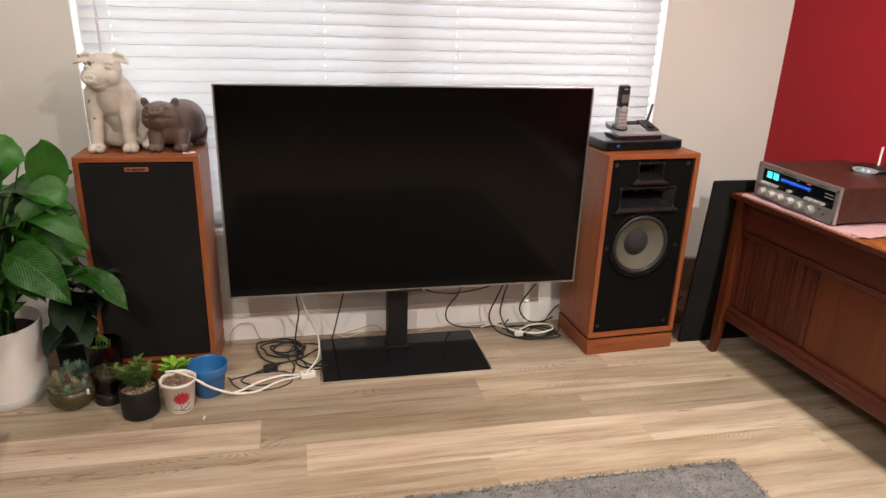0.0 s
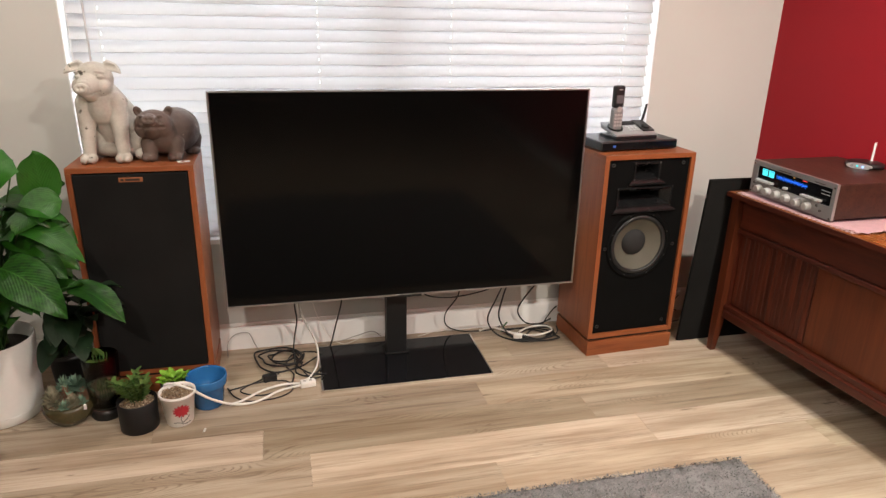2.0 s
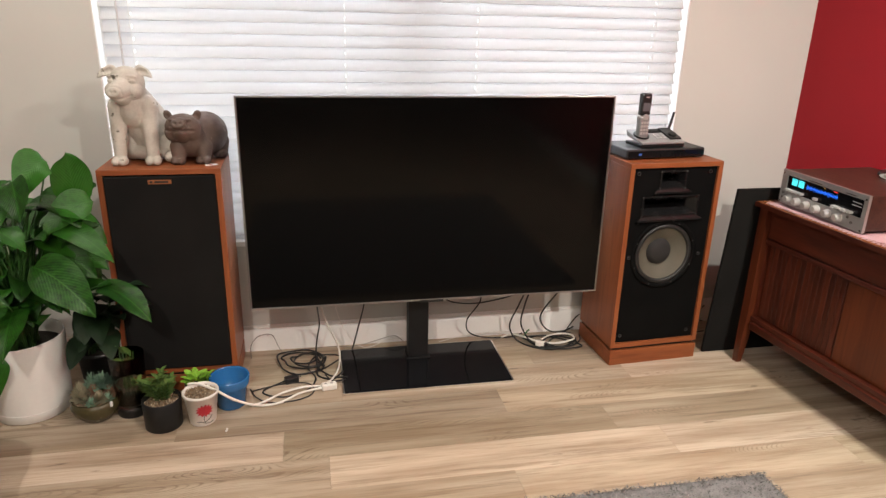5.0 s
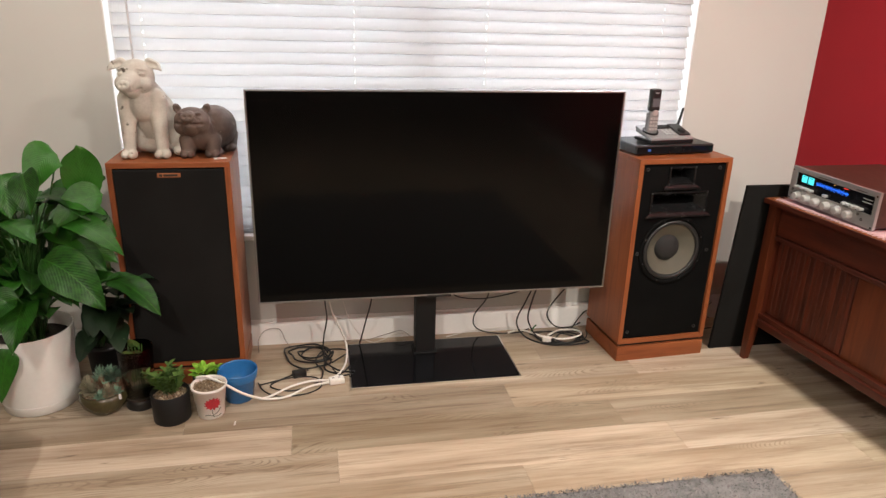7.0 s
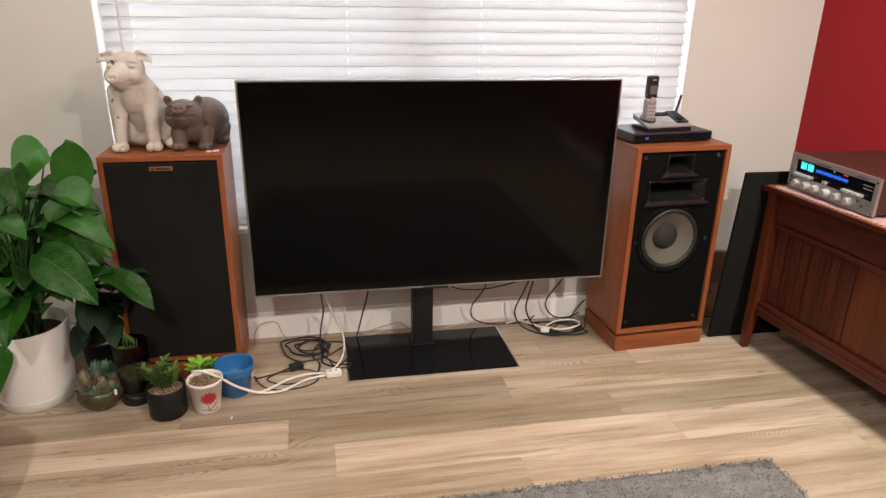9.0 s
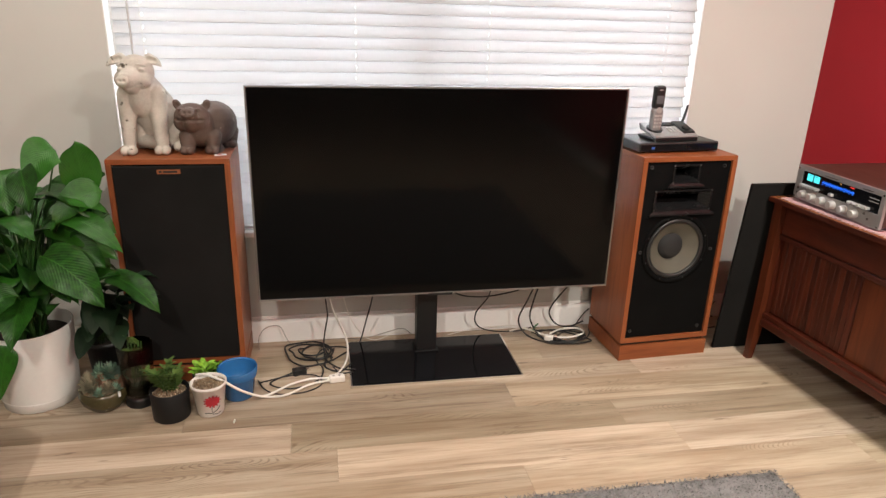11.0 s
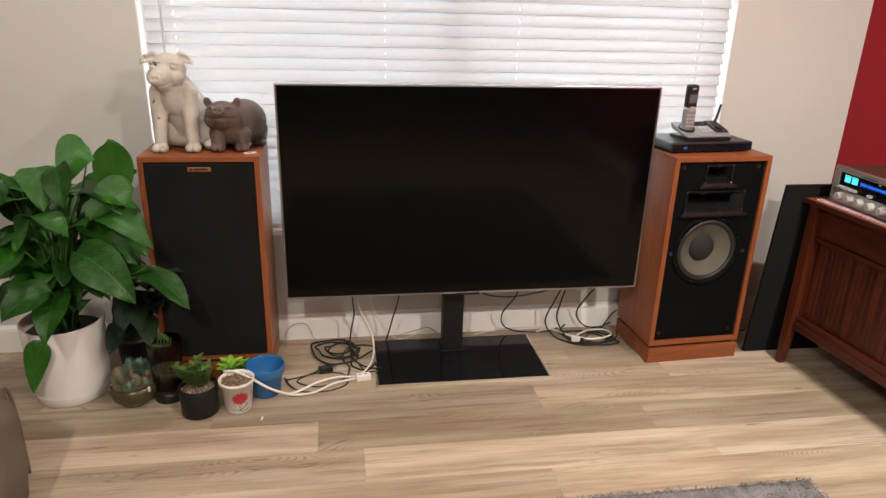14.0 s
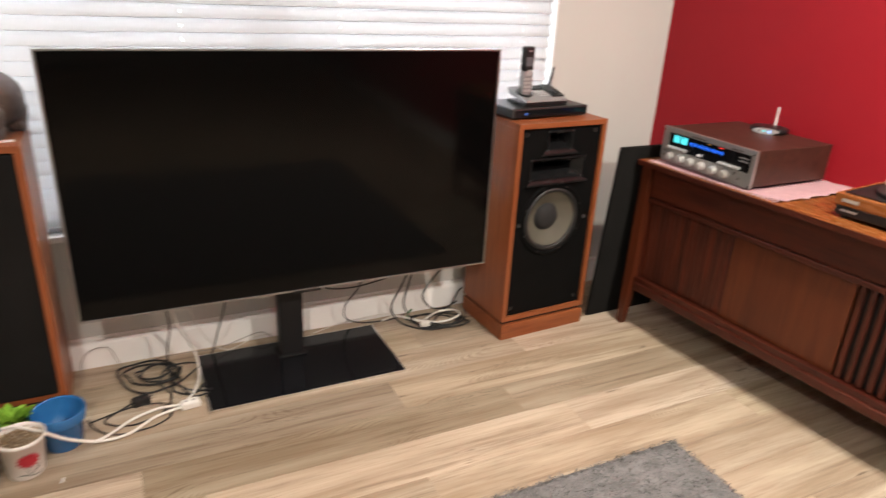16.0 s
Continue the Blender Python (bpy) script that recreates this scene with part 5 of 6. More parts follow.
# head, cheeks, muzzle and snout
blob(bm, (-0.006, 0.004, 0.268), (0.058, 0.056, 0.054))
for sx in (-1, 1):
    blob(bm, (-0.012 + sx * 0.028, -0.022, 0.246), (0.032, 0.034, 0.030))
limb(bm, [(-0.014, -0.03, 0.252, 0.041), (-0.022, -0.062, 0.246, 0.030), (-0.026, -0.082, 0.245, 0.0225)])
limb(bm, [(-0.016, -0.03, 0.230, 0.030), (-0.023, -0.064, 0.231, 0.019)])
blob(bm, (-0.0275, -0.101, 0.248), (0.0235, 0.0065, 0.0165), (-8, 0, -8))
for sx in (-1, 1):
    # ears fold out and hang at the tip
    blob(bm, (-0.008 + sx * 0.047, 0.016, 0.308), (0.019, 0.010, 0.017), (10, sx * 24, sx * -10))
    limb(bm, [(-0.008 + sx * 0.054, 0.013, 0.313, 0.0085), (-0.008 + sx * 0.070, 0.006, 0.307, 0.0075), (-0.008 + sx * 0.080, -0.002, 0.296, 0.0055), (-0.008 + sx * 0.084, -0.006, 0.287, 0.0040)])
    limb(bm, [(-0.008 + sx * 0.050, 0.008, 0.300, 0.008), (-0.008 + sx * 0.064, 0.002, 0.295, 0.0065), (-0.008 + sx * 0.078, -0.003, 0.290, 0.0045)])
    # lids and brows
    blob(bm, (-0.012 + sx * 0.033, -0.042, 0.278), (0.0125, 0.007, 0.0062), (0, sx * 12, sx * 24))
    blob(bm, (-0.012 + sx * 0.032, -0.036, 0.292), (0.017, 0.008, 0.005), (0, sx * 10, sx * 24))
limb(bm, [(-0.043, 0.012, 0.19, 0.037), (-0.050, -0.003, 0.11, 0.026), (-0.052, -0.012, 0.03, 0.0205)])
limb(bm, [(0.043, 0.012, 0.19, 0.039), (0.052, -0.003, 0.11, 0.027), (0.055, -0.012, 0.03, 0.0215)])
for x in (-0.054, 0.056):
    for sx in (-1, 1):
        blob(bm, (x + sx * 0.011, -0.024, 0.014), (0.0165, 0.031, 0.016))
blob(bm, (0.092, 0.075, 0.062), (0.045, 0.062, 0.062))
blob(bm, (0.108, 0.03, 0.018), (0.026, 0.042, 0.019))
blob(bm, (-0.03, 0.085, 0.06), (0.045, 0.06, 0.06))
blob(bm, (0.03, 0.075, 0.035), (0.085, 0.07, 0.036))
GROW = Vector((1.05, 1.05, 1.09))
bmesh.ops.scale(bm, vec=GROW, verts=bm.verts)


def marks(rows):
    return [([Vector(p) * GROW for p in pts], r, d) for pts, r, d in rows]


face = [([(-0.035, -0.108, 0.249)], 0.008, 0.006), ([(-0.021, -0.108, 0.249)], 0.008, 0.006),
        ([(-0.058, -0.044, 0.236), (-0.046, -0.072, 0.226), (-0.026, -0.086, 0.222), (-0.006, -0.074, 0.224), (0.012, -0.056, 0.231), (0.022, -0.044, 0.241)], 0.0065, 0.0055),
        ([(-0.052, -0.085, 0.240), (-0.046, -0.088, 0.258), (-0.026, -0.092, 0.266), (-0.008, -0.088, 0.258), (-0.004, -0.085, 0.240)], 0.007, 0.0025)]
for sx in (-1, 1):
    c = -0.012 + sx * 0.033
    face.append(([(c - 0.014, -0.046, 0.280), (c, -0.052, 0.2865), (c + 0.014, -0.046, 0.280)], 0.0050, 0.0045))
    face.append(([(c - 0.014, -0.046, 0.277), (c, -0.052, 0.2715), (c + 0.014, -0.046, 0.277)], 0.0050, 0.0040))
    face.append(([(-0.008 + sx * 0.046, 0.002, 0.306), (-0.008 + sx * 0.062, 0.000, 0.303)], 0.014, 0.007))
statue("pig_statue", bm, PIG_W, pose(-0.677, 2.547, SH), "weathered white stone seated pig statue on the loudspeaker", 0.0026, marks(face))
bm = bmesh.new()
blob(bm, (0.038, 0.085, 0.094), (0.082, 0.10, 0.084), (0, 0, -18))
blob(bm, (0.0, 0.02, 0.09), (0.066, 0.062, 0.074))
blob(bm, (-0.022, -0.018, 0.134), (0.064, 0.050, 0.051), (-20, 0, 0))
for sx in (-1, 1):
    blob(bm, (-0.024 + sx * 0.030, -0.020, 0.116), (0.034, 0.034, 0.036))
limb(bm, [(-0.024, -0.044, 0.140, 0.034), (-0.026, -0.066, 0.150, 0.026)])
blob(bm, (-0.027, -0.086, 0.158), (0.027, 0.0075, 0.019), (-34, 0, 0))
limb(bm, [(-0.025, -0.04, 0.112, 0.030), (-0.026, -0.066, 0.126, 0.020)])
for sx in (-1, 1):
    blob(bm, (-0.022 + sx * 0.051, -0.004, 0.176), (0.015, 0.008, 0.021), (0, sx * 26, 0))
    blob(bm, (-0.024 + sx * 0.030, -0.052, 0.165), (0.011, 0.007, 0.006), (0, 0, sx * 20))
for x, y in ((-0.045, -0.018), (0.043, -0.014), (0.092, 0.10), (-0.02, 0.12)):
    limb(bm, [(x, y + 0.01, 0.06, 0.032), (x, y, 0.025, 0.026)])
    for sx in (-1, 1):
        blob(bm, (x - 0.002 + sx * 0.011, y - 0.014, 0.014), (0.0165, 0.030, 0.016))
face = [([(-0.036, -0.093, 0.160)], 0.008, 0.006), ([(-0.018, -0.093, 0.160)], 0.008, 0.006),
        ([(-0.072, -0.046, 0.128), (-0.056, -0.068, 0.126), (-0.026, -0.088, 0.131), (0.004, -0.068, 0.126), (0.020, -0.046, 0.128)], 0.0085, 0.0075),
        ([(-0.060, -0.058, 0.144), (-0.052, -0.072, 0.158), (-0.027, -0.074, 0.178), (-0.002, -0.072, 0.158), (0.006, -0.058, 0.144)], 0.007, 0.003),
        ([(0.045, -0.02, 0.15), (0.052, -0.01, 0.11), (0.046, -0.02, 0.07)], 0.010, 0.004)]
for sx in (-1, 1):
    c = -0.024 + sx * 0.030
    face.append(([(c - 0.012, -0.056, 0.163), (c, -0.062, 0.158), (c + 0.012, -0.056, 0.163)], 0.0055, 0.005))
    face.append(([(-0.022 + sx * 0.051, -0.014, 0.174)], 0.013, 0.006))
statue("pig_statue", bm, PIG_B, pose(-0.486, 2.56, SH), "small grey-brown stone pig statue on the loudspeaker", 0.0028, face)
tag = part("price_tag", box(-0.022, 0.022, -0.012, 0.012, 0, 0.0012), ANT)
tag.matrix_basis = pose(-0.415, 2.505, SH + 0.0002, 0, 0, 14)
tagged(tag, "small white paper tag lying on the loudspeaker", "paper tag")
tp = part("print_bar", box(-0.012, 0.004, -0.006, 0.004, 0.0012, 0.0015), PETAL, tag)

# ---- cables ----
CBL = mat("black_cable", (0.010, 0.010, 0.010), 0.5, var=0.2, scale=30)
CWH = mat("white_cable", (0.72, 0.69, 0.64), 0.45, var=0.06, scale=30)
CGR = mat("thin_grey_wire", (0.24, 0.22, 0.20), 0.5)


def cable(name, pts, r, material, label):
    return tagged(part(name, tube(pts, r, 8, per=10), material, smooth=True), label, "cable")


def loops(cx, cy, rx, ry, n, seed, z=0.006, a0=0.0, turn=0.0):
    g = random.Random(seed)
    pts = []
    ox, oy = 0.0, 0.0
    for k in range(n * 10 + 1):
        if k % 5 == 0:
            ox, oy = g.uniform(-0.3, 0.3) * rx, g.uniform(-0.3, 0.3) * ry
        a = a0 + 2 * math.pi * k / 10
        s = 1 + 0.10 * math.sin(a * 0.37 + seed) + g.uniform(-0.035, 0.035)
        x, y = rx * s * math.cos(a), ry * s * math.sin(a)
        pts.append((cx + ox * min(1, k / 5) + x * math.cos(turn) - y * math.sin(turn), cy + oy * min(1, k / 5) + x * math.sin(turn) + y * math.cos(turn), z + 0.0035 * (k // 10) + g.uniform(0, 0.004)))
    return pts


BLK = "black cable hanging from the television to the floor"
cable("power_cable", [(-0.055, 2.53, 0.37), (-0.05, 2.54, 0.27), (-0.045, 2.60, 0.18), (-0.06, 2.63, 0.08), (-0.065, 2.60, 0.008), (-0.03, 2.55, 0.005)], 0.0032, CBL, BLK)
cable("power_cable", [(0.155, 2.53, 0.37), (0.14, 2.54, 0.27), (0.12, 2.60, 0.15), (0.10, 2.66, 0.03), (0.08, 2.64, 0.006), (0.02, 2.58, 0.005), (-0.03, 2.52, 0.008)], 0.0032, CBL, BLK)
cable("white_cable", [(-0.04, 2.56, 0.30), (-0.02, 2.60, 0.20), (0.01, 2.62, 0.12), (0.035, 2.60, 0.05), (0.03, 2.52, 0.012), (0.0, 2.43, 0.008), (-0.03, 2.385, 0.012)], 0.0042, CWH, "white power cable hanging down to a plug")
cable("coiled_cable", loops(-0.13, 2.60, 0.095, 0.085, 2, 1) + [(-0.05, 2.55, 0.012), (-0.06, 2.47, 0.006), (0.0, 2.43, 0.005), (0.045, 2.47, 0.016)], 0.0038, CBL, "black cable coiled on the floor")
cable("coiled_cable", loops(-0.10, 2.60, 0.058, 0.055, 2, 5, 0.012) + [(-0.06, 2.53, 0.012), (-0.02, 2.46, 0.012), (0.02, 2.44, 0.006), (0.06, 2.42, 0.016)], 0.0036, CBL, "black cable coiled on the floor")
cable("coiled_cable", [(0.05, 2.60, 0.016), (0.0, 2.64, 0.008), (-0.07, 2.63, 0.006), (-0.10, 2.54, 0.005), (-0.07, 2.45, 0.006), (-0.10, 2.36, 0.006), (-0.20, 2.32, 0.005), (-0.28, 2.37, 0.005), (-0.20, 2.44, 0.005), (-0.13, 2.46, 0.014)], 0.003, CBL, "thin black cable looping over the floor")
cable("coiled_cable", [(-0.33, 2.40, 0.005), (-0.30, 2.33, 0.005), (-0.24, 2.285, 0.005), (-0.14, 2.29, 0.005), (-0.08, 2.335, 0.006), (-0.10, 2.40, 0.010), (-0.20, 2.42, 0.006), (-0.32, 2.38, 0.006)], 0.0026, CBL, "thin black cable looping over the floor")
cable("coiled_cable", [(-0.03, 2.46, 0.012), (0.0, 2.41, 0.008), (0.05, 2.40, 0.016)], 0.003, CBL, "thin black cable looping over the floor")
cable("thin_wire", [(-0.345, 2.66, 0.005), (-0.345, 2.70, 0.05), (-0.31, 2.715, 0.085), (-0.255, 2.715, 0.085), (-0.23, 2.71, 0.03), (-0.20, 2.69, 0.005), (-0.12, 2.71, 0.006), (0.0, 2.715, 0.008), (0.12, 2.695, 0.014), (0.22, 2.71, 0.03), (0.29, 2.70, 0.05), (0.33, 2.68, 0.03)], 0.0016, CGR, "thin grey wire running along the baseboard")
cable("thin_wire", [(0.02, 2.60, 0.28), (0.05, 2.63, 0.16), (0.10, 2.66, 0.06), (0.16, 2.66, 0.02), (0.26, 2.70, 0.03), (0.33, 2.70, 0.035)], 0.0016, CWH, "thin white wire behind the television stand")
cable("extension_lead", [(-0.045, 2.354, 0.012), (-0.13, 2.335, 0.008), (-0.21, 2.275, 0.008), (-0.29, 2.262, 0.012), (-0.37, 2.235, 0.06), (-0.44, 2.225, 0.118), (-0.50, 2.245, 0.137), (-0.535, 2.25, 0.134)], 0.0048, CWH, "thick white power cord lying across the floor and a pot")
cable("extension_lead", [(-0.045, 2.368, 0.012), (-0.12, 2.375, 0.010), (-0.20, 2.345, 0.009), (-0.27, 2.285, 0.011), (-0.31, 2.252, 0.020)], 0.0048, CWH, "thick white power cord lying across the floor")
pl = thing("power_plug", "white three-way plug block on the floor", "plug", pose(-0.018, 2.362, 0, 0, 0, 8))
part("body", box(-0.03, 0.032, -0.017, 0.017, 0.0, 0.026), CWH, pl, bevel=0.006)
for x in (-0.012, 0.012):
    part("socket", box(x - 0.005, x + 0.005, -0.004, 0.004, 0.0255, 0.0265), CGR, pl)
ad = thing("power_adapter", "small black power adapter block on the floor", "adapter", pose(-0.165, 2.44, 0, 0, 0, 18))
part("body", box(-0.03, 0.025, -0.016, 0.016, 0.0, 0.026), BLACK_PL, ad, bevel=0.004)
part("prong", box(0.025, 0.042, -0.008, -0.006, 0.010, 0.016), CHROME, ad)
part("prong", box(0.025, 0.042, 0.006, 0.008, 0.010, 0.016), CHROME, ad)
# right of the stand
cable("signal_cable", [(0.47, 2.55, 0.31), (0.53, 2.57, 0.262), (0.64, 2.60, 0.235), (0.76, 2.60, 0.25), (0.84, 2.58, 0.285), (0.90, 2.54, 0.34)], 0.003, CBL, "black cable slung under the television")
cable("power_cable", [(0.655, 2.53, 0.37), (0.655, 2.56, 0.26), (0.62, 2.64, 0.14), (0.64, 2.69, 0.05), (0.72, 2.70, 0.010), (0.85, 2.69, 0.008), (0.90, 2.68, 0.03)], 0.003, CBL, BLK)
cable("power_cable", [(0.88, 2.53, 0.37), (0.84, 2.58, 0.22), (0.83, 2.66, 0.08), (0.87, 2.64, 0.010), (0.95, 2.56, 0.006), (1.05, 2.55, 0.006), (1.13, 2.60, 0.010)], 0.0038, CBL, BLK)
cable("power_cable", [(0.89, 2.53, 0.37), (0.865, 2.57, 0.22), (0.88, 2.64, 0.09), (0.93, 2.60, 0.010), (0.99, 2.54, 0.012), (1.08, 2.56, 0.010), (1.14, 2.63, 0.012)], 0.0038, CBL, BLK)
cable("power_cable", [(1.07, 2.53, 0.37), (1.01, 2.60, 0.24), (0.985, 2.68, 0.11), (1.03, 2.70, 0.03), (1.10, 2.70, 0.012), (1.17, 2.71, 0.03)], 0.0036, CBL, BLK)
cable("coiled_cable", loops(1.02, 2.62, 0.125, 0.062, 2, 9, turn=-0.2), 0.0034, CBL, "black cable coiled on the floor")
cable("coiled_cable", loops(1.08, 2.60, 0.085, 0.045, 2, 12, 0.014, turn=0.5), 0.003, CBL, "black cable coiled on the floor")
cable("coiled_cable", [(0.80, 2.69, 0.01), (0.86, 2.67, 0.03), (0.95, 2.60, 0.024), (1.04, 2.57, 0.022), (1.13, 2.60, 0.024), (1.12, 2.65, 0.024), (1.04, 2.65, 0.026), (0.97, 2.61, 0.026)], 0.0045, CWH, "white cable looped over black ones")
cable("thin_wire", [(0.50, 2.68, 0.014), (0.62, 2.71, 0.02), (0.76, 2.71, 0.03), (0.84, 2.70, 0.03)], 0.0018, CWH, "thin white wire behind the television stand")
cable("speaker_wire", [(1.10, 2.66, 0.02), (1.17, 2.71, 0.07), (1.20, 2.72, 0.09)], 0.003, CBL, "black speaker wire lying by the loudspeaker")
pl = thing("power_plug", "white plug with black end among coiled cables", "plug", pose(0.96, 2.585, 0.006, 0, 0, -30))
part("body", box(-0.022, 0.018, -0.014, 0.014, 0.0, 0.024), CWH, pl, bevel=0.005)
part("strain_relief", box(0.018, 0.034, -0.009, 0.009, 0.004, 0.020), BLACK_PL, pl, bevel=0.003)
GREENP = mat("green_plastic", (0.05, 0.16, 0.06), 0.4)
cable("green_wire", [(0.90, 2.66, 0.008), (0.92, 2.68, 0.03), (0.93, 2.67, 0.05)], 0.004, GREENP, "short green wire end")
for k, pts in enumerate(([(1.66, 2.62, 0.006), (1.72, 2.66, 0.01), (1.80, 2.68, 0.07), (1.86, 2.71, 0.10)], [(1.66, 2.66, 0.03), (1.72, 2.69, 0.012), (1.78, 2.70, 0.04), (1.84, 2.68, 0.03)], [(1.65, 2.68, 0.09), (1.70, 2.71, 0.06), (1.76, 2.70, 0.08), (1.84, 2.71, 0.12)], [(1.66, 2.55, 0.006), (1.74, 2.60, 0.006), (1.82, 2.62, 0.006)])):
    cable("speaker_wire", pts, 0.003, CBL, "black wire behind the loudspeaker")
bit = part("floor_scrap", box(-0.003, 0.003, -0.002, 0.002, 0, 0.014), CWH)
bit.matrix_basis = pose(-0.395, 2.12, 0.001, 0, 24, 20)
tagged(bit, "tiny white scrap lying on the floor", "scrap")

# ---- rug ----
RUG = mat("grey_shag_pile", (0.17, 0.166, 0.165), 0.95, var=0.45, scale=22, fine=160, bump=0.3)
rug = thing("shag_rug", "grey shaggy pile rug on the plank floor", "rug", pose(0, 0, 0))
RX0, RX1, RY0, RY1 = -0.5, 1.415, -0.4, 1.585
bm = bmesh.new()
nx, ny = 96, 100
rows = []
for j in range(ny + 1):
    row = []
    for i in range(nx + 1):
        x, y = RX0 + (RX1 - RX0) * i / nx, RY0 + (RY1 - RY0) * j / ny
        e = min(i, nx - i, j, ny - j)
        z = 0.001 if e == 0 else 0.011 + 0.004 * noise.noise(Vector((x * 30, y * 30, 1)))
        row.append(bm.verts.new((x, y, z)))
    rows.append(row)
for j in range(ny):
    for i in range(nx):
        bm.faces.new((rows[j][i], rows[j][i + 1], rows[j + 1][i + 1], rows[j + 1][i]))
part("backing", bm, RUG, rug, smooth=True)
rl = random.Random(21)
verts, faces = [], []
for k in range(150000):
    x, y = rl.uniform(RX0, RX1), rl.uniform(RY0, RY1)
    a = rl.uniform(0, 6.28)
    lean = 0.003 + 0.009 * rl.random()
    h = rl.uniform(0.003, 0.008)
    w = rl.uniform(0.0011, 0.0021)
    dx, dy = math.cos(a), math.sin(a)
    b2 = a + rl.uniform(-2, 2)
    n0 = len(verts)
    verts += [(x - dy * w, y + dx * w, 0.008), (x + dy * w, y - dx * w, 0.008), (x + math.cos(b2) * lean + dy * w * 0.7, y + math.sin(b2) * lean - dx * w * 0.7, 0.008 + h), (x + math.cos(b2) * lean - dy * w * 0.7, y + math.sin(b2) * lean + dx * w * 0.7, 0.008 + h)]
    faces.append((n0, n0 + 1, n0 + 2, n0 + 3))
me = bpy.data.meshes.new("shag")
me.from_pydata(verts, [], faces)
PILE, n_, l_, b_ = nodes_of("grey_shag_fibres")
gi = n_.new("ShaderNodeNewGeometry")
cr = n_.new("ShaderNodeValToRGB")
cr.color_ramp.elements[0].color, cr.color_ramp.elements[1].color = (0.085, 0.083, 0.082, 1), (0.31, 0.303, 0.298, 1)
tuft, spot = n_.new("ShaderNodeTexNoise"), n_.new("ShaderNodeMath")
spot.operation = "MULTIPLY_ADD"
tuft.inputs["Scale"].default_value, tuft.inputs["Detail"].default_value = 34, 4
l_.new(n_.new("ShaderNodeTexCoord").outputs["Object"], tuft.inputs["Vector"])
half = n_.new("ShaderNodeMapRange")
half.inputs[1].default_value, half.inputs[2].default_value, half.inputs[3].default_value, half.inputs[4].default_value = 0.33, 0.62, -0.35, 0.35
l_.new(tuft.outputs[0], half.inputs[0])
spot.inputs[1].default_value = 0.75
l_.new(gi.outputs["Random Per Island"], spot.inputs[0])
l_.new(half.outputs[0], spot.inputs[2])
l_.new(spot.outputs[0], cr.inputs[0])
l_.new(cr.outputs[0], b_.inputs["Base Color"])
b_.inputs["Roughness"].default_value = 0.9
me.materials.append(PILE)
po = new("shag", me)
po.parent = rug
po["kind"] = "stuff"

# ---- sofa corner ----
TAUPE = mat("taupe_woven_fabric", (0.118, 0.097, 0.070), 0.92, var=0.12, scale=7, fine=420, bump=0.5)


def cushion(x0, x1, y0, y1, z0, z1, r, puff, seed):
    """A soft rounded block, slightly puffed and creased."""
    bm = box(x0, x1, y0, y1, z0, z1)
    bmesh.ops.subdivide_edges(bm, edges=bm.edges[:], cuts=12, use_grid_fill=True)
    c = Vector(((x0 + x1) / 2, (y0 + y1) / 2, (z0 + z1) / 2))
    h = Vector(((x1 - x0) / 2, (y1 - y0) / 2, (z1 - z0) / 2))
    for v in bm.verts:
        d = v.co - c
        inner = Vector([max(-h[k] + r, min(h[k] - r, d[k])) for k in range(3)])
        o = d - inner
        if o.length > 1e-6:
            d = inner + o.normalized() * r
        n = d.normalized()
        s = puff * (1 - abs(d.x / h.x) ** 2) * (1 - abs(d.y / h.y) ** 2) if abs(d.z) > h.z - r else puff * 0.5 * (1 - abs(d.z / h.z) ** 2)
        d += n * (s + 0.014 * noise.noise(Vector((d.x * 9 + seed, d.y * 9, d.z * 14))) + 0.004 * noise.noise(Vector((d.x * 26, d.y * 26 + seed, d.z * 30))))
        v.co = c + d
    return bm


sofa = thing("sofa", "taupe fabric sofa with a soft padded arm", "sofa", pose(0, 0, 0))
part("arm", cushion(-1.62, -0.985, 1.46, 1.735, 0.05, 0.475, 0.07, 0.02, 1), TAUPE, sofa, "padded fabric arm", smooth=True)
part("seat_cushion", cushion(-1.70, -0.955, 0.55, 1.50, 0.14, 0.30, 0.06, 0.02, 4), TAUPE, sofa, "soft seat cushion", smooth=True)
part("base", box(-1.7, -1.02, 0.52, 1.68, 0.03, 0.15), TAUPE, sofa)
part("arm_seam", tube([(-0.995, 1.50, 0.455), (-0.985, 1.60, 0.462), (-0.992, 1.69, 0.44), (-0.992, 1.715, 0.32), (-0.995, 1.72, 0.14)], 0.004, 6, per=6), TAUPE, sofa, "piped seam")
for x in (-1.62, -1.05):
    for y in (0.58, 1.55):
        part("foot", box(x - 0.02, x + 0.02, y - 0.02, y + 0.02, 0, 0.032), BLACK_MATT, sofa)

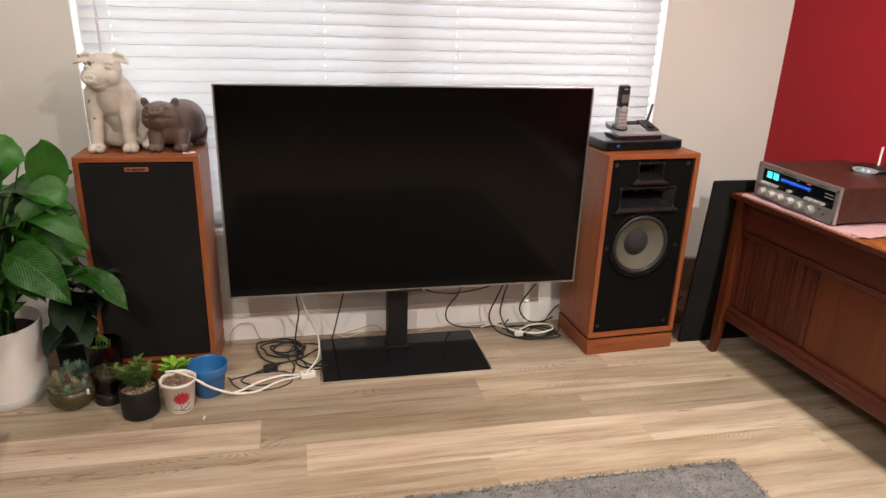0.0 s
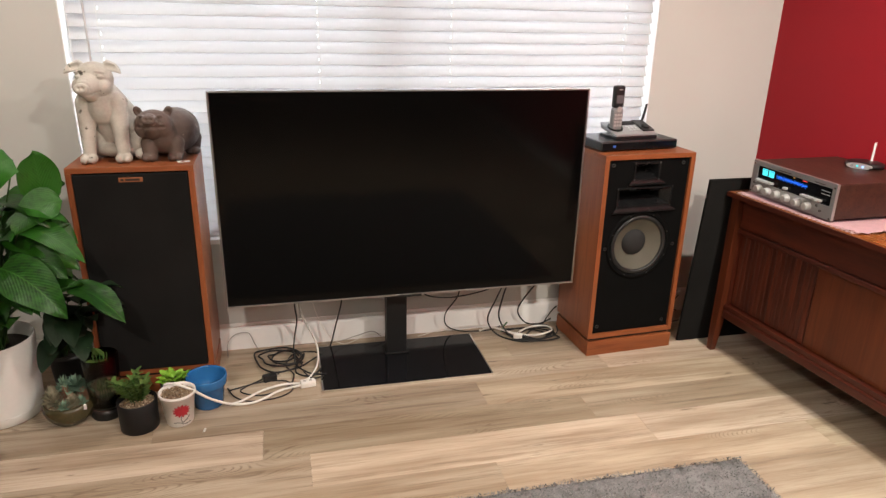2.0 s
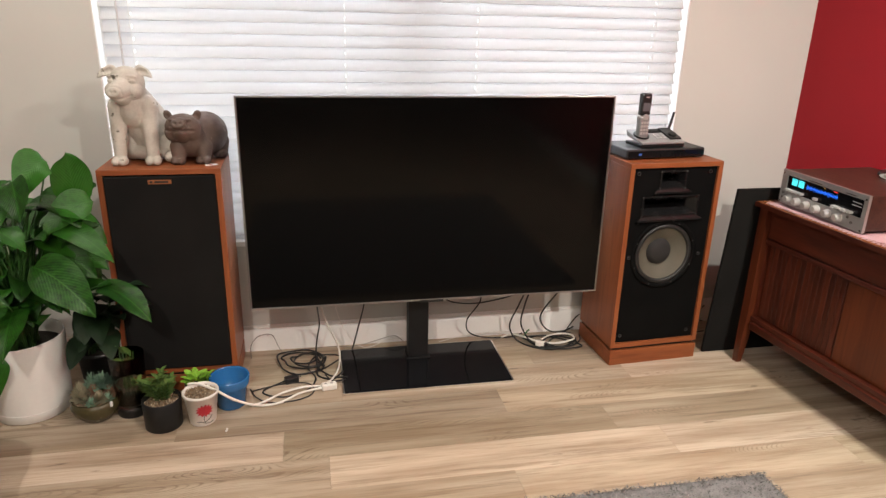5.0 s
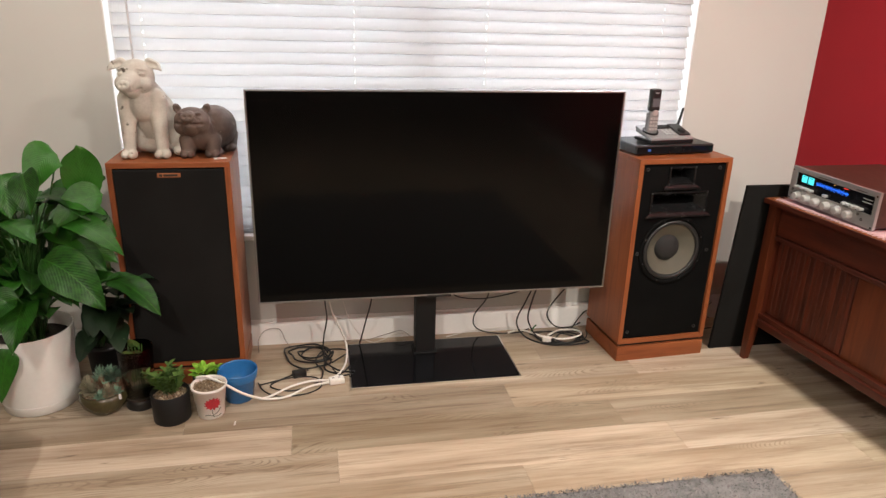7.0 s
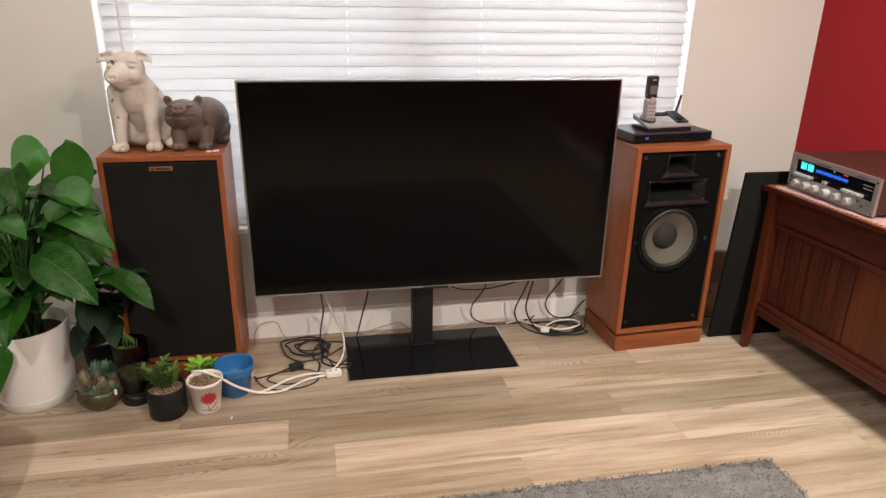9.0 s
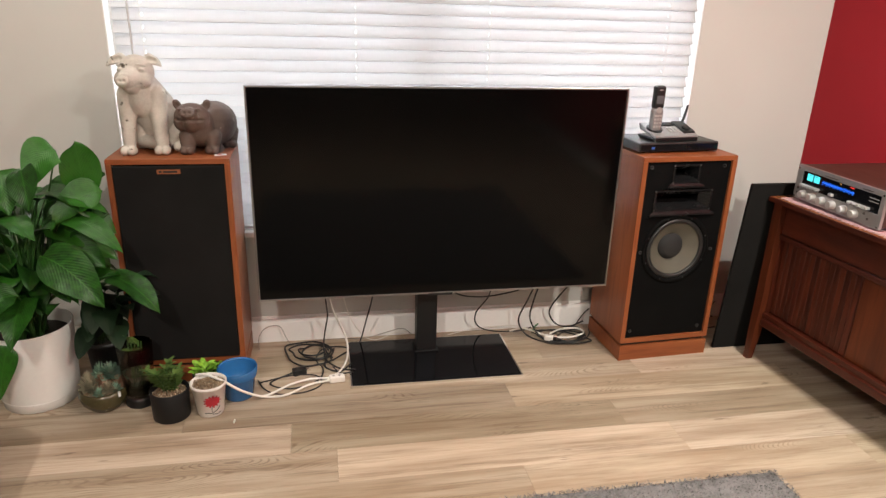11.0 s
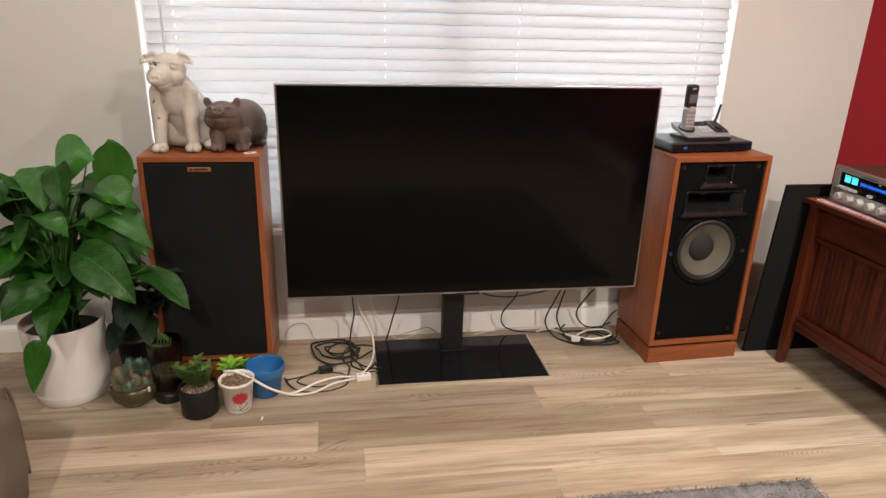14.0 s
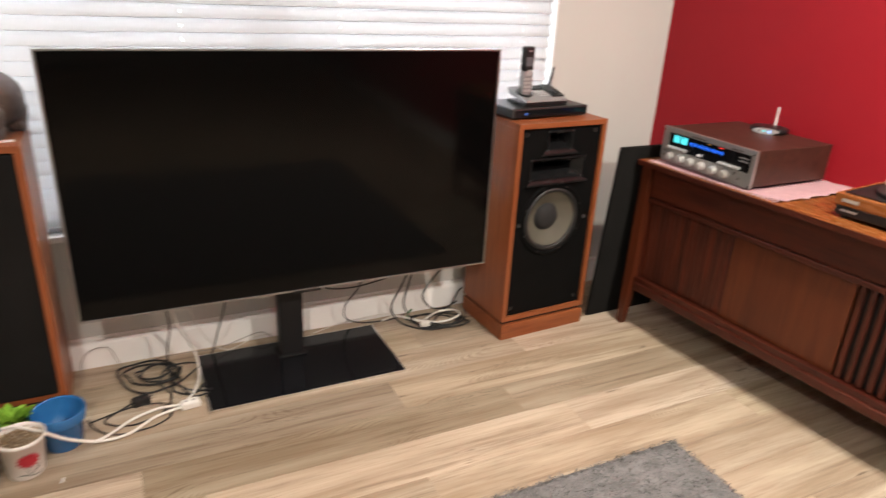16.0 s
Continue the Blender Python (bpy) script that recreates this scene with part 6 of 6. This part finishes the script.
# ---- planks ----
ROWS_Y0, PW, PL = 1.914, 0.1722, 1.23
OFF = {0: -0.188, -1: -0.030, -2: 0.585, 1: 0.66, 2: 0.032, 3: -0.35, 4: 0.3, -3: 0.2, -4: -0.3, -5: 0.4}
LIGHT = {(0, -1): 1.12, (0, 0): 0.80, (0, 1): 0.86, (-1, 0): 1.22, (-1, -1): 0.90, (-1, 1): 1.13, (-2, 0): 1.12, (-2, -1): 0.97, (-2, 1): 1.0, (1, 0): 1.06, (1, -1): 0.78, (2, 1): 1.18, (2, 0): 0.92, (2, -1): 0.98, (3, 0): 0.84, (3, 1): 0.8, (3, -1): 0.85}


def plank_mesh(x0, x1, w):
    bm = box(x0, x1, 0.0002, w - 0.0002, -0.006, 0.0)
    top = [e for e in bm.edges if all(v.co.z > -0.001 for v in e.verts)]
    bmesh.ops.bevel(bm, geom=top, offset=0.0005, segments=1, affect="EDGES")
    me = bpy.data.meshes.new("plank")
    bm.to_mesh(me)
    bm.free()
    me.materials.append(PLANK)
    return me


FULL = plank_mesh(0.0002, PL - 0.0002, PW)
rng = random.Random(5)
k0, k1 = math.ceil((ROOM_B - ROWS_Y0) / PW), math.floor((WY - ROWS_Y0) / PW)
for k in range(k0, k1 + 1):
    y = ROWS_Y0 + k * PW
    off = OFF.get(k, rng.uniform(0, PL))
    n0 = math.ceil((ROOM_L - off) / PL) - 1
    n = n0
    while off + n * PL < 3.5:
        x = off + n * PL
        wid = min(PW, WY - y)
        if x > CX + (WY - y) * 0.084 + 0.02:
            break
        if x < ROOM_L or x + PL > 3.5 or wid < PW - 1e-6:
            me = plank_mesh(max(0.0005, ROOM_L - x), min(PL - 0.0005, 3.5 - x), wid)
        else:
            me = FULL
        o = new("plank", me)
        o.parent = floor_ob
        o.location = (x, y, 0)
        t = LIGHT.get((k, n), rng.uniform(0.82, 1.12))
        c = 1 + max(0, t - 1.05) * 0.35
        o.color = (t, t * rng.uniform(0.985, 1.01), t * c * rng.uniform(0.97, 1.02), 1)
        n += 1
